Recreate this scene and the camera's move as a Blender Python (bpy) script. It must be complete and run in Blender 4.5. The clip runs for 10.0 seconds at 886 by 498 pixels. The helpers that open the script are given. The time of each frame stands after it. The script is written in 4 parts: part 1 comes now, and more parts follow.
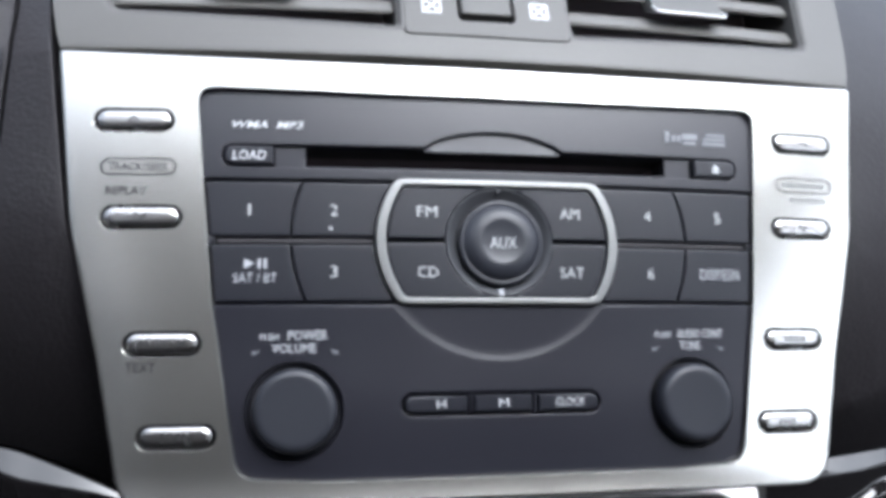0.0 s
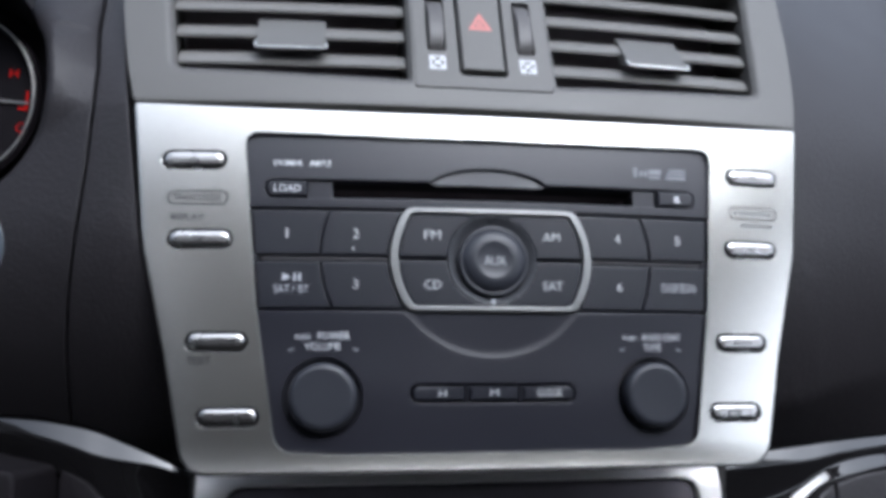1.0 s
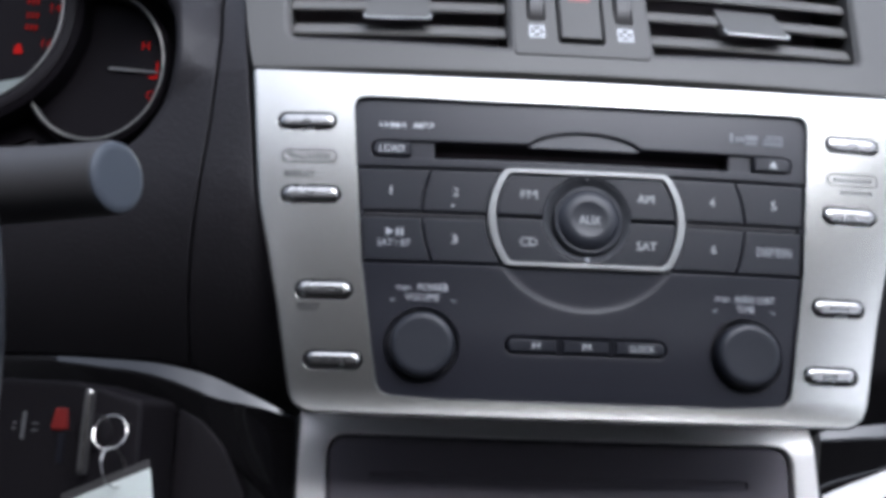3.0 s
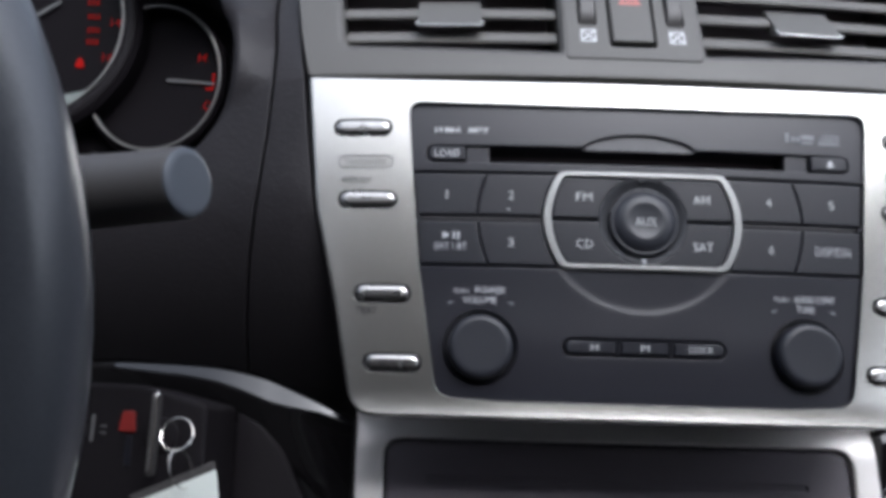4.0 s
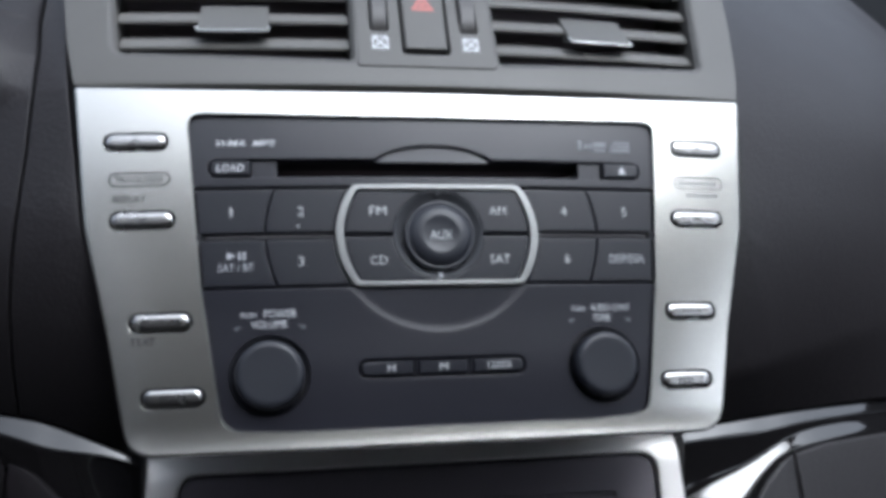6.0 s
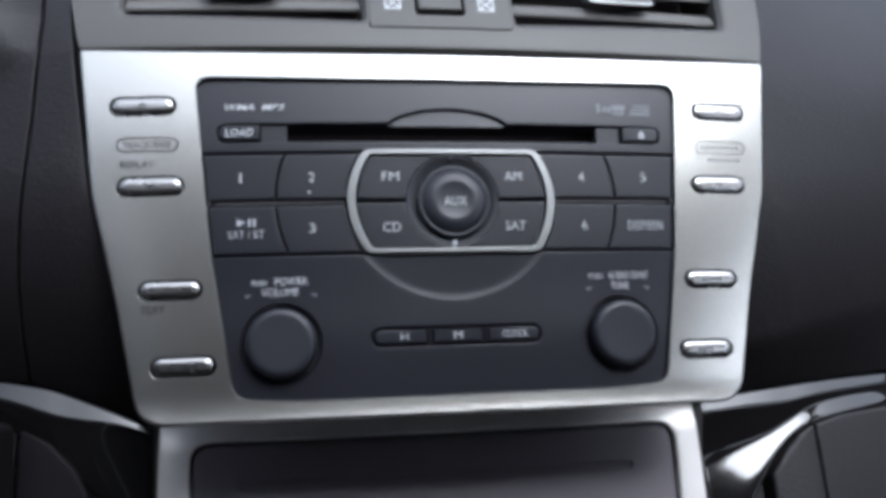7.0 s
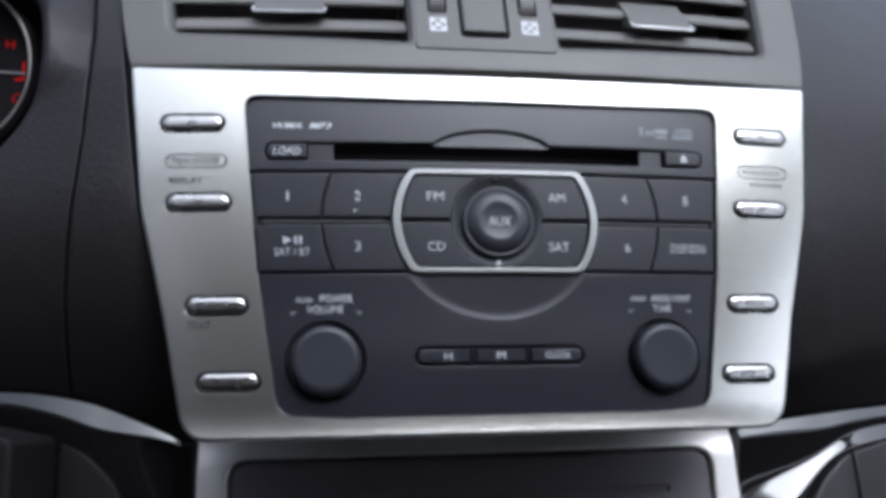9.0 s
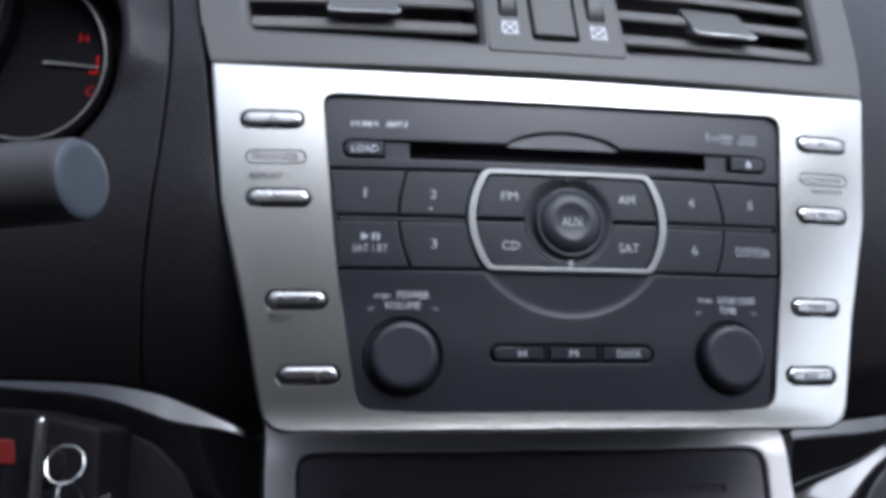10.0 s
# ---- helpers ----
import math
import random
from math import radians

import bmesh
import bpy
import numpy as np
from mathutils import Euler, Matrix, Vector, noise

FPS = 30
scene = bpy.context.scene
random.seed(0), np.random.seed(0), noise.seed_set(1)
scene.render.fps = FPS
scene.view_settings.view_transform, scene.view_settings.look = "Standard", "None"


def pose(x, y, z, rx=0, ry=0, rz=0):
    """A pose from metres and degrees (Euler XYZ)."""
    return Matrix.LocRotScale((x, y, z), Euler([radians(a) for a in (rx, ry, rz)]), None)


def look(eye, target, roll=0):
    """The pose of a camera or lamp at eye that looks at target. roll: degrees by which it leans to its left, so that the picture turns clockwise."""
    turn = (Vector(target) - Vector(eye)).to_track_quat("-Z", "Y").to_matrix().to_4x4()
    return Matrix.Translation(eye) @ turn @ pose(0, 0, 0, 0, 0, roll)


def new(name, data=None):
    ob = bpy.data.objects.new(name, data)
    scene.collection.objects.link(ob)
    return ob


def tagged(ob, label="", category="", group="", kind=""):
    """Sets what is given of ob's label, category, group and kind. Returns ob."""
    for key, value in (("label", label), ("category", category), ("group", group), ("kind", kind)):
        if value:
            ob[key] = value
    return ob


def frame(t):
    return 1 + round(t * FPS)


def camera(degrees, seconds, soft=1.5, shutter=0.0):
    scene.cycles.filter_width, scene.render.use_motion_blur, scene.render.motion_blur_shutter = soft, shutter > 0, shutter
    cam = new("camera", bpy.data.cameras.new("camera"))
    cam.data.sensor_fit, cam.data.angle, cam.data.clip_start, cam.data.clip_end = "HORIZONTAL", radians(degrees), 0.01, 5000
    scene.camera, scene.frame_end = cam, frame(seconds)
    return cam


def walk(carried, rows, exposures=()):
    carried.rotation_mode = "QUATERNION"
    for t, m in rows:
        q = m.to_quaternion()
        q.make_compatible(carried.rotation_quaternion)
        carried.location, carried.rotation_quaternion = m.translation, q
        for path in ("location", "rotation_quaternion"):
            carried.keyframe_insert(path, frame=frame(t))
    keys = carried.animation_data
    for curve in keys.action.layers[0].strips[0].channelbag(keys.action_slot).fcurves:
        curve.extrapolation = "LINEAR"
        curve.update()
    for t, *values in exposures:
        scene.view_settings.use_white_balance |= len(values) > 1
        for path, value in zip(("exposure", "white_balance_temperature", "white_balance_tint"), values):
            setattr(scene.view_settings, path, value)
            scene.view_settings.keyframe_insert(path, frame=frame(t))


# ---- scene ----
LEAN = 32.0          # the centre stack leans back by this many degrees
HEIGHT = 0.86        # height of the stack's middle above the road
STACK = pose(0, 0, HEIGHT, -LEAN, 0, 0)

cam = camera(56.0, 10.0, soft=4.5, shutter=0.15)
# seconds, eye in the stack's own axes, yaw to the left, pitch, roll
ROWS = [
    (0, -0.0694, -0.2755, -0.0649, -10.30, 10.42, -1.18),
    (0.3, -0.0555, -0.3004, -0.0667, -8.48, 11.18, -1.60),
    (0.5, -0.0566, -0.3115, -0.0690, -8.66, 11.10, -1.55),
    (0.7, -0.0605, -0.3186, -0.0767, -7.91, 11.91, -1.89),
    (1, -0.0721, -0.3355, -0.0748, -8.79, 11.40, -0.62),
    (1.2, -0.0737, -0.3382, -0.0729, -8.95, 11.93, -0.71),
    (1.5, -0.0714, -0.3399, -0.0784, -9.56, 11.98, -0.29),
    (1.7, -0.0661, -0.3420, -0.0846, -8.68, 12.51, -0.17),
    (2, -0.0718, -0.3453, -0.0846, -5.96, 11.92, -0.08),
    (2.2, -0.0724, -0.3442, -0.0853, -5.50, 11.59, 0.47),
    (2.5, -0.0772, -0.3406, -0.0902, -4.55, 11.69, 1.18),
    (2.7, -0.0732, -0.3421, -0.0943, -3.44, 11.69, 1.48),
    (3.8, -0.0878, -0.3476, -0.1028, -1.08, 12.69, 1.75),
    (4, -0.0875, -0.3471, -0.1040, -0.37, 12.75, 1.63),
    (4.2, -0.0861, -0.3458, -0.1031, -0.29, 12.18, 1.72),
    (4.5, -0.0886, -0.3434, -0.0998, -0.79, 12.15, 1.42),
    (4.7, -0.0895, -0.3422, -0.0986, -1.56, 12.21, 1.13),
    (5, -0.0959, -0.3341, -0.0910, -2.40, 13.00, 1.21),
    (5.2, -0.0968, -0.3339, -0.0803, -5.45, 11.07, 0.93),
    (5.5, -0.0830, -0.3438, -0.0826, -8.58, 11.95, -0.42),
    (5.7, -0.0724, -0.3442, -0.0869, -9.61, 13.25, -1.64),
    (6, -0.0570, -0.3336, -0.0940, -10.05, 12.82, -2.73),
    (6.2, -0.0531, -0.3278, -0.0942, -10.34, 11.55, -2.91),
    (7.3, -0.0595, -0.3248, -0.0925, -8.54, 10.73, -2.33),
    (7.5, -0.0662, -0.3250, -0.0897, -8.74, 10.98, -1.97),
    (7.7, -0.0672, -0.3254, -0.0897, -8.13, 11.27, -1.82),
    (8, -0.0735, -0.3226, -0.0918, -8.38, 12.49, -1.83),
    (8.2, -0.0716, -0.3232, -0.0911, -7.84, 11.98, -1.74),
    (8.5, -0.0720, -0.3247, -0.0910, -8.18, 11.77, -1.61),
    (8.7, -0.0698, -0.3260, -0.0917, -8.03, 12.05, -1.40),
    (9, -0.0698, -0.3252, -0.0932, -8.36, 12.14, -1.45),
    (9.2, -0.0694, -0.3255, -0.0924, -8.29, 11.88, -1.44),
    (9.5, -0.0733, -0.3246, -0.0917, -8.84, 11.96, -1.30),
    (9.7, -0.0796, -0.3217, -0.0933, -9.41, 11.79, -1.54),
    (9.8, -0.0887, -0.3241, -0.0935, -9.72, 11.27, -1.07),
    (10, -0.1048, -0.3250, -0.0957, -9.10, 12.35, -0.53),
]
walk(cam, [(t, STACK @ Matrix.Translation((x, y, z)) @ pose(0, 0, 0, 0, 0, yaw) @ pose(0, 0, 0, 90 + pitch, 0, 0) @ pose(0, 0, 0, 0, 0, roll))
           for t, x, y, z, yaw, pitch, roll in ROWS],
     [(0.0, 1.97, 5730, 8), (0.5, 1.59, 5680, 8), (1.0, 1.46, 5580, 9), (1.5, 1.44, 5560, 10), (2.0, 1.35, 5550, 11), (2.5, 1.29, 5550, 11), (4.0, 1.18, 5780, 10), (4.5, 1.40, 5830, 10), (5.0, 1.55, 5780, 10), (5.5, 1.50, 5680, 9), (6.0, 1.27, 5630, 7), (7.5, 1.24, 5580, 9), (9.5, 1.24, 5580, 9), (10.0, 1.12, 5480, 10)])

# ---------------------------------------------------------------- light
world = bpy.data.worlds.new("sky")
scene.world = world
world.use_nodes = True
wn = world.node_tree.nodes
sky = wn.new("ShaderNodeTexSky")
sky.sky_type = "NISHITA"
sky.sun_disc = False
sky.sun_elevation, sky.sun_rotation = radians(62), radians(146)
sky.dust_density, sky.air_density, sky.ozone_density = 7.0, 0.8, 1.0
wn["Background"].inputs["Strength"].default_value = 0.15
haze = wn.new("ShaderNodeHueSaturation")     # thin cloud takes most of the blue out of the sky
haze.inputs["Saturation"].default_value = 0.4
world.node_tree.links.new(sky.outputs["Color"], haze.inputs["Color"])
world.node_tree.links.new(haze.outputs["Color"], wn["Background"].inputs["Color"])
sun_data = bpy.data.lights.new("sun", "SUN")
sun_data.energy, sun_data.angle, sun_data.color = 0.38, radians(150), (1.0, 0.96, 0.91)
sun = new("sun", sun_data)
sun.matrix_world = look((1.7, -2.5, 5.8), (0, 0, 0))

# ---------------------------------------------------------------- materials
def material(name, color, rough=0.5, metal=0.0, grain=900.0, bump=0.0, vary=0.12, blotch=25.0, rough_vary=0.1, coat=0.0, emit=0.0, spec=0.5, voronoi=False):
    m = bpy.data.materials.new(name)
    m.use_nodes = True
    n, k = m.node_tree.nodes, m.node_tree.links
    b = n["Principled BSDF"]
    b.inputs["Base Color"].default_value = (*color, 1)
    b.inputs["Metallic"].default_value = metal
    b.inputs["Roughness"].default_value = rough
    b.inputs["Coat Weight"].default_value = coat
    b.inputs["Coat Roughness"].default_value = 0.04
    b.inputs["Specular IOR Level"].default_value = spec
    if emit:
        b.inputs["Base Color"].default_value = (*[0.08 * c for c in color], 1)
        b.inputs["Emission Color"].default_value = (*color, 1)
        b.inputs["Emission Strength"].default_value = emit
        return m
    co = n.new("ShaderNodeTexCoord")
    big = n.new("ShaderNodeTexNoise")
    big.inputs["Scale"].default_value = blotch
    big.inputs["Detail"].default_value = 5
    k.new(co.outputs["Object"], big.inputs["Vector"])
    fine = n.new("ShaderNodeTexVoronoi" if voronoi else "ShaderNodeTexNoise")
    fine.inputs["Scale"].default_value = grain
    k.new(co.outputs["Object"], fine.inputs["Vector"])
    fine_out = fine.outputs["Distance" if voronoi else "Fac"]
    add = n.new("ShaderNodeMath")
    add.operation = "ADD"
    k.new(big.outputs["Fac"], add.inputs[0])
    k.new(fine_out, add.inputs[1])
    span = n.new("ShaderNodeMapRange")
    span.inputs["From Max"].default_value = 1.6 if voronoi else 2.0
    span.inputs["To Min"].default_value, span.inputs["To Max"].default_value = 1 - vary, 1 + vary
    k.new(add.outputs[0], span.inputs["Value"])
    mul = n.new("ShaderNodeVectorMath")
    mul.operation = "SCALE"
    mul.inputs[0].default_value = color
    k.new(span.outputs[0], mul.inputs["Scale"])
    k.new(mul.outputs[0], b.inputs["Base Color"])
    rr = n.new("ShaderNodeMapRange")
    rr.inputs["To Min"].default_value, rr.inputs["To Max"].default_value = max(0.02, rough - rough_vary), rough + rough_vary
    k.new(big.outputs["Fac"], rr.inputs["Value"])
    k.new(rr.outputs[0], b.inputs["Roughness"])
    if bump:
        bp = n.new("ShaderNodeBump")
        bp.inputs["Strength"].default_value = bump
        bp.inputs["Distance"].default_value = 0.0003
        k.new(fine_out, bp.inputs["Height"])
        k.new(bp.outputs[0], b.inputs["Normal"])
    return m


SILVER = material("satin_silver_paint", (0.55, 0.54, 0.506), 0.24, 0.95, 2500, 0.05, 0.05, 30, 0.02)
FRAMESILVER = material("satin_silver_plastic", (0.70, 0.675, 0.65), 0.38, 0.3, 2500, 0.04, 0.06, 30, 0.03)
RINGSILVER = material("satin_silver_ring", (0.195, 0.198, 0.196), 0.36, 1.0, 2500, 0.03, 0.05, 40, 0.02)
EDGE = material("bright_tab_edge", (0.55, 0.56, 0.56), 0.4, 0.5, 900, 0.0, 0.03, 40, 0.02)
CHROME = material("polished_chrome", (0.80, 0.78, 0.73), 0.2, 1.0, 800, 0.0, 0.03, 40, 0.03)
RINGMETAL = material("satin_grey_ring", (0.18, 0.177, 0.168), 0.38, 0.6, 900, 0.0, 0.08, 60)
KEYCAP = material("silver_key_cap", (0.40, 0.39, 0.38), 0.27, 1.0, 1500, 0.02, 0.04, 60, 0.02)
FACE = material("soft_black_fascia", (0.0112, 0.0112, 0.0160), 0.37, 0.0, 4000, 0.06, 0.14, 18, 0.06, spec=0.32)
KEYBLACK = material("black_key_plastic", (0.0098, 0.0102, 0.0145), 0.37, 0.0, 3500, 0.05, 0.14, 22, 0.06, spec=0.32)
KNOB = material("rubberised_black_knob", (0.018, 0.0192, 0.0245), 0.38, 0.0, 3000, 0.05, 0.15, 60, 0.06, spec=0.36)
FLAP = material("matt_black_flap_plastic", (0.135, 0.120, 0.134), 0.55, 0.0, 2500, 0.08, 0.12, 18, 0.05, spec=0.4)
DUCT = material("dark_duct_plastic", (0.22, 0.19, 0.20), 0.6, 0.0, 900, 0.0, 0.1)
WELL = material("satin_dark_well", (0.038, 0.039, 0.043), 0.34, 0.0, 3000, 0.03, 0.1, 60, 0.04, spec=0.5)
GAP = material("dark_gap", (0.021, 0.019, 0.022), 0.7, 0.0, 900, 0.0, 0.1)
GREY = material("charcoal_grained_plastic", (0.059, 0.0565, 0.0525), 0.5, 0.0, 1500, 0.12, 0.10, 20, 0.06, voronoi=True)
SLAT = material("vent_slat_plastic", (0.104, 0.100, 0.093), 0.45, 0.0, 2000, 0.05, 0.1, 30, 0.05)
TABGREY = material("mid_grey_tab_plastic", (0.082, 0.080, 0.075), 0.45, 0.0, 2000, 0.05, 0.1, 30, 0.05)
DASH = material("black_grained_dash_skin", (0.0140, 0.0126, 0.0140), 0.5, 0.0, 620, 0.5, 0.25, 14, 0.06, voronoi=True, spec=0.25)
PIANO = material("gloss_piano_black", (0.008, 0.0075, 0.008), 0.05, 0.0, 300, 0.0, 0.1, 20, 0.02, coat=1.0, spec=0.25)
PIANO.node_tree.nodes["Principled BSDF"].inputs["Coat IOR"].default_value = 1.46
KNEE = material("dark_knee_plastic", (0.0095, 0.0082, 0.0094), 0.55, 0.0, 1200, 0.12, 0.15, 20, 0.06, spec=0.09, voronoi=True)
# knee panel again, lighter and glossier: the right side's light put into its colour
KNEE_LIT = material("lit_knee_plastic", (0.021, 0.0195, 0.021), 0.42, 0.0, 700, 0.5, 0.2, 16, 0.05, spec=0.35, voronoi=True)
WHITE = material("white_print", (0.46, 0.47, 0.49), 0.5, 0.0, 2500, 0.0, 0.1, 200)
KEYPRINT = material("translucent_key_print", (0.38, 0.39, 0.40), 0.5, 0.0, 2500, 0.0, 0.1, 200)
DIMWHITE = material("pale_grey_print", (0.33, 0.34, 0.36), 0.5, 0.0, 2500, 0.0, 0.1, 200)
FAINTPRINT = material("faint_grey_print", (0.15, 0.155, 0.17), 0.5, 0.0, 2500, 0.0, 0.1, 200)
DARKPRINT = material("grey_print_on_silver", (0.022, 0.021, 0.021), 0.6, 0.0, 2500, 0.0, 0.1, 200, spec=0.2)
GREYPRINT = material("mid_grey_print_on_key", (0.10, 0.10, 0.10), 0.5, 0.0, 2500, 0.0, 0.1, 200, spec=0.3)
HAZARD = material("red_hazard_print", (0.34, 0.10, 0.085), 0.5, 0.0, 900, 0.0, 0.08, 60)
REDLIGHT = material("red_gauge_light", (1.0, 0.016, 0.010), 0.5, emit=0.12, spec=0.04)
REDDIM = material("dim_red_gauge_light", (1.0, 0.020, 0.012), 0.5, emit=0.075, spec=0.04)
REDFAINT = material("faint_red_gauge_light", (1.0, 0.025, 0.015), 0.5, emit=0.025, spec=0.04)
DIAL = material("black_dial", (0.0065, 0.0055, 0.0065), 0.5, 0.0, 900, 0.0, 0.1, 30, spec=0.03)
NEEDLE = material("pale_needle", (0.075, 0.075, 0.075), 0.4, 0.0, 900, 0.0, 0.05)
LCD = material("grey_green_display", (0.13, 0.15, 0.14), 0.3, 0.0, 900, 0.0, 0.08, 60)
LEATHER = material("black_leather", (0.036, 0.039, 0.047), 0.32, 0.0, 600, 0.15, 0.15, 20, 0.03, voronoi=True, spec=0.8, coat=0.32)
LEATHER.node_tree.nodes["Principled BSDF"].inputs["Coat Roughness"].default_value = 0.32
LEATHER.node_tree.nodes["Principled BSDF"].inputs["Coat IOR"].default_value = 1.55
RUBBER = material("stalk_plastic", (0.048, 0.045, 0.044), 0.5, 0.0, 1800, 0.08, 0.12, 40, 0.06)
CAPEND = material("stalk_cap_plastic", (0.050, 0.058, 0.072), 0.5, 0.0, 1800, 0.08, 0.10, 60, 0.05)
TAG = material("white_card_tag", (0.62, 0.66, 0.62), 0.5, 0.0, 600, 0.05, 0.06, 40)
REDPLASTIC = material("red_translucent_plastic", (0.17, 0.012, 0.010), 0.4, 0.0, 600, 0.02, 0.1, 60)
HEADLINER = material("grey_headliner_cloth", (0.14, 0.116, 0.105), 0.9, 0.0, 900, 0.3, 0.08, 6)
TRIMCLOTH = material("dark_cabin_trim", (0.06, 0.058, 0.057), 0.8, 0.0, 500, 0.3, 0.12, 6)
ASPHALT = material("asphalt", (0.07, 0.07, 0.07), 0.85, 0.0, 60, 0.3, 0.2, 1.5)

# ---------------------------------------------------------------- building tools (millimetres in the stack's axes: x right, z up the stack, d out of it)
MM = 0.001


def stack_warp(x, z, d):
    """The gently bowed face of the stack, bent back above the radio."""
    return x, 0.00036 * x * x + max(0.0, z - 57.0) * 0.33 - d, z


def rounded(points, radius, seg=5):
    """A closed outline with its corners rounded; radius: one, or one per corner."""
    out, n = [], len(points)
    for i, p in enumerate(points):
        r = radius[i] if isinstance(radius, (list, tuple)) else radius
        p0, p1, p2 = Vector(points[i - 1]), Vector(p), Vector(points[(i + 1) % n])
        if r <= 0:
            out.append((p1.x, p1.y))
            continue
        a, b = (p0 - p1).normalized(), (p2 - p1).normalized()
        half = a.angle(b) / 2
        cut = min(r / math.tan(half), 0.49 * (p0 - p1).length, 0.49 * (p2 - p1).length)
        s, e = p1 + a * cut, p1 + b * cut
        for j in range(seg + 1):
            t = j / seg
            q = s * (1 - t) ** 2 + p1 * 2 * t * (1 - t) + e * t * t
            out.append((q.x, q.y))
    return out


def area(points):
    return 0.5 * sum(points[i - 1][0] * p[1] - p[0] * points[i - 1][1] for i, p in enumerate(points))


def inset(points, dist):
    """The outline moved inwards (for one that runs anticlockwise)."""
    out, n = [], len(points)
    for i in range(n):
        p0, p1, p2 = Vector(points[i - 1]), Vector(points[i]), Vector(points[(i + 1) % n])
        a, b = (p1 - p0), (p2 - p1)
        a = a.normalized() if a.length > 1e-9 else Vector((1, 0))
        b = b.normalized() if b.length > 1e-9 else a
        na, nb = Vector((-a.y, a.x)), Vector((-b.y, b.x))
        m = na + nb
        m = m / max(0.35, m.dot(na)) if m.length > 1e-6 else na
        out.append((p1.x + m.x * dist, p1.y + m.y * dist))
    return out


def stadium(cx, cz, w, h, seg=7, turn=0.0):
    r = h / 2
    pts = []
    for side, start in ((1, -90), (-1, 90)):
        for j in range(seg + 1):
            a = radians(start + 180 * j / seg)
            pts.append((cx + side * (w / 2 - r) + r * math.cos(a), cz + r * math.sin(a)))
    c, s = math.cos(radians(turn)), math.sin(radians(turn))
    return [(cx + (x - cx) * c - (z - cz) * s, cz + (x - cx) * s + (z - cz) * c) for x, z in pts]


def circle(cx, cz, r, seg=40):
    return [(cx + r * math.cos(2 * math.pi * j / seg), cz + r * math.sin(2 * math.pi * j / seg)) for j in range(seg)]


def box2(x0, z0, x1, z1):
    return [(x0, z0), (x1, z0), (x1, z1), (x0, z1)]


def slab(bm, outline, back, front, bevel=0.5, holes=(), warp=stack_warp, step=12.0, steps_z=0.0, seg=3, hole_bevel=None):
    """An extruded outline with rounded front edges and holes, bent to the stack's face."""
    loops = [(outline if area(outline) > 0 else outline[::-1], bevel)]
    for i, h in enumerate(holes):
        bev = bevel if hole_bevel is None else hole_bevel[i] if isinstance(hole_bevel, (list, tuple)) else hole_bevel
        loops.append((h[::-1] if area(h) > 0 else h, bev))
    edges = []
    made = bmesh.new()
    for pts, bev in loops:
        rings = [[(x, z, back) for x, z in pts]]
        if bev > 0:
            for j in range(seg + 1):
                a = math.pi / 2 * j / seg
                moved = inset(pts, bev * (1 - math.cos(a)))
                rings.append([(x, z, front - bev + bev * math.sin(a)) for x, z in moved])
        else:
            rings.append([(x, z, front) for x, z in pts])
        vs = [[made.verts.new((x, -d, z)) for x, z, d in ring] for ring in rings]
        n = len(pts)
        for a, b in zip(vs, vs[1:]):
            for i in range(n):
                made.faces.new((a[i - 1], a[i], b[i], b[i - 1]))
        top = vs[-1]
        edges += [made.edges.get((top[i - 1], top[i])) for i in range(n)]
    bmesh.ops.triangle_fill(made, edges=edges, use_beauty=True, use_dissolve=False, normal=(0, -1, 0))
    xs = [v.co.x for v in made.verts]
    zs = [v.co.z for v in made.verts]
    for lo, hi, st, ax in ((min(xs), max(xs), step, 0), (min(zs), max(zs), steps_z, 2)):
        if st and hi - lo > st * 1.5:
            for j in range(1, int((hi - lo) / st) + 1):
                co, no = Vector((0, 0, 0)), Vector((0, 0, 0))
                co[ax], no[ax] = lo + j * (hi - lo) / (int((hi - lo) / st) + 1), 1
                bmesh.ops.bisect_plane(made, geom=made.verts[:] + made.edges[:] + made.faces[:], dist=1e-5, plane_co=co, plane_no=no)
    for v in made.verts:
        v.co = warp(v.co.x, v.co.z, -v.co.y)
    bmesh.ops.recalc_face_normals(made, faces=made.faces[:])
    join(bm, made)
    return bm


def join(bm, other, m=None):
    if m is not None:
        other.transform(m)
    me = bpy.data.meshes.new("tmp")
    other.to_mesh(me)
    other.free()
    bm.from_mesh(me)
    bpy.data.meshes.remove(me)


def lathe(bm, profile, cx, cz, warp=stack_warp, seg=48, axis=None):
    """A turned body: profile of (radius, d) from the back to the front, about the point (cx, cz) of the face."""
    base = Vector(warp(cx, cz, 0.0))
    turn = axis or Matrix.Identity(3)
    rings = []
    for r, d in profile:
        if r < 1e-6:
            rings.append([bm.verts.new(base + turn @ Vector((0, -d, 0)))])
        else:
            rings.append([bm.verts.new(base + turn @ Vector((r * math.cos(2 * math.pi * j / seg), -d, r * math.sin(2 * math.pi * j / seg)))) for j in range(seg)])
    for a, b in zip(rings, rings[1:]):
        for j in range(seg):
            quad = [a[j - 1] if len(a) > 1 else a[0], a[j] if len(a) > 1 else None, b[j] if len(b) > 1 else b[0], b[j - 1] if len(b) > 1 else None]
            bm.faces.new([v for v in quad if v is not None])
    bmesh.ops.recalc_face_normals(bm, faces=bm.faces[:])
    return bm


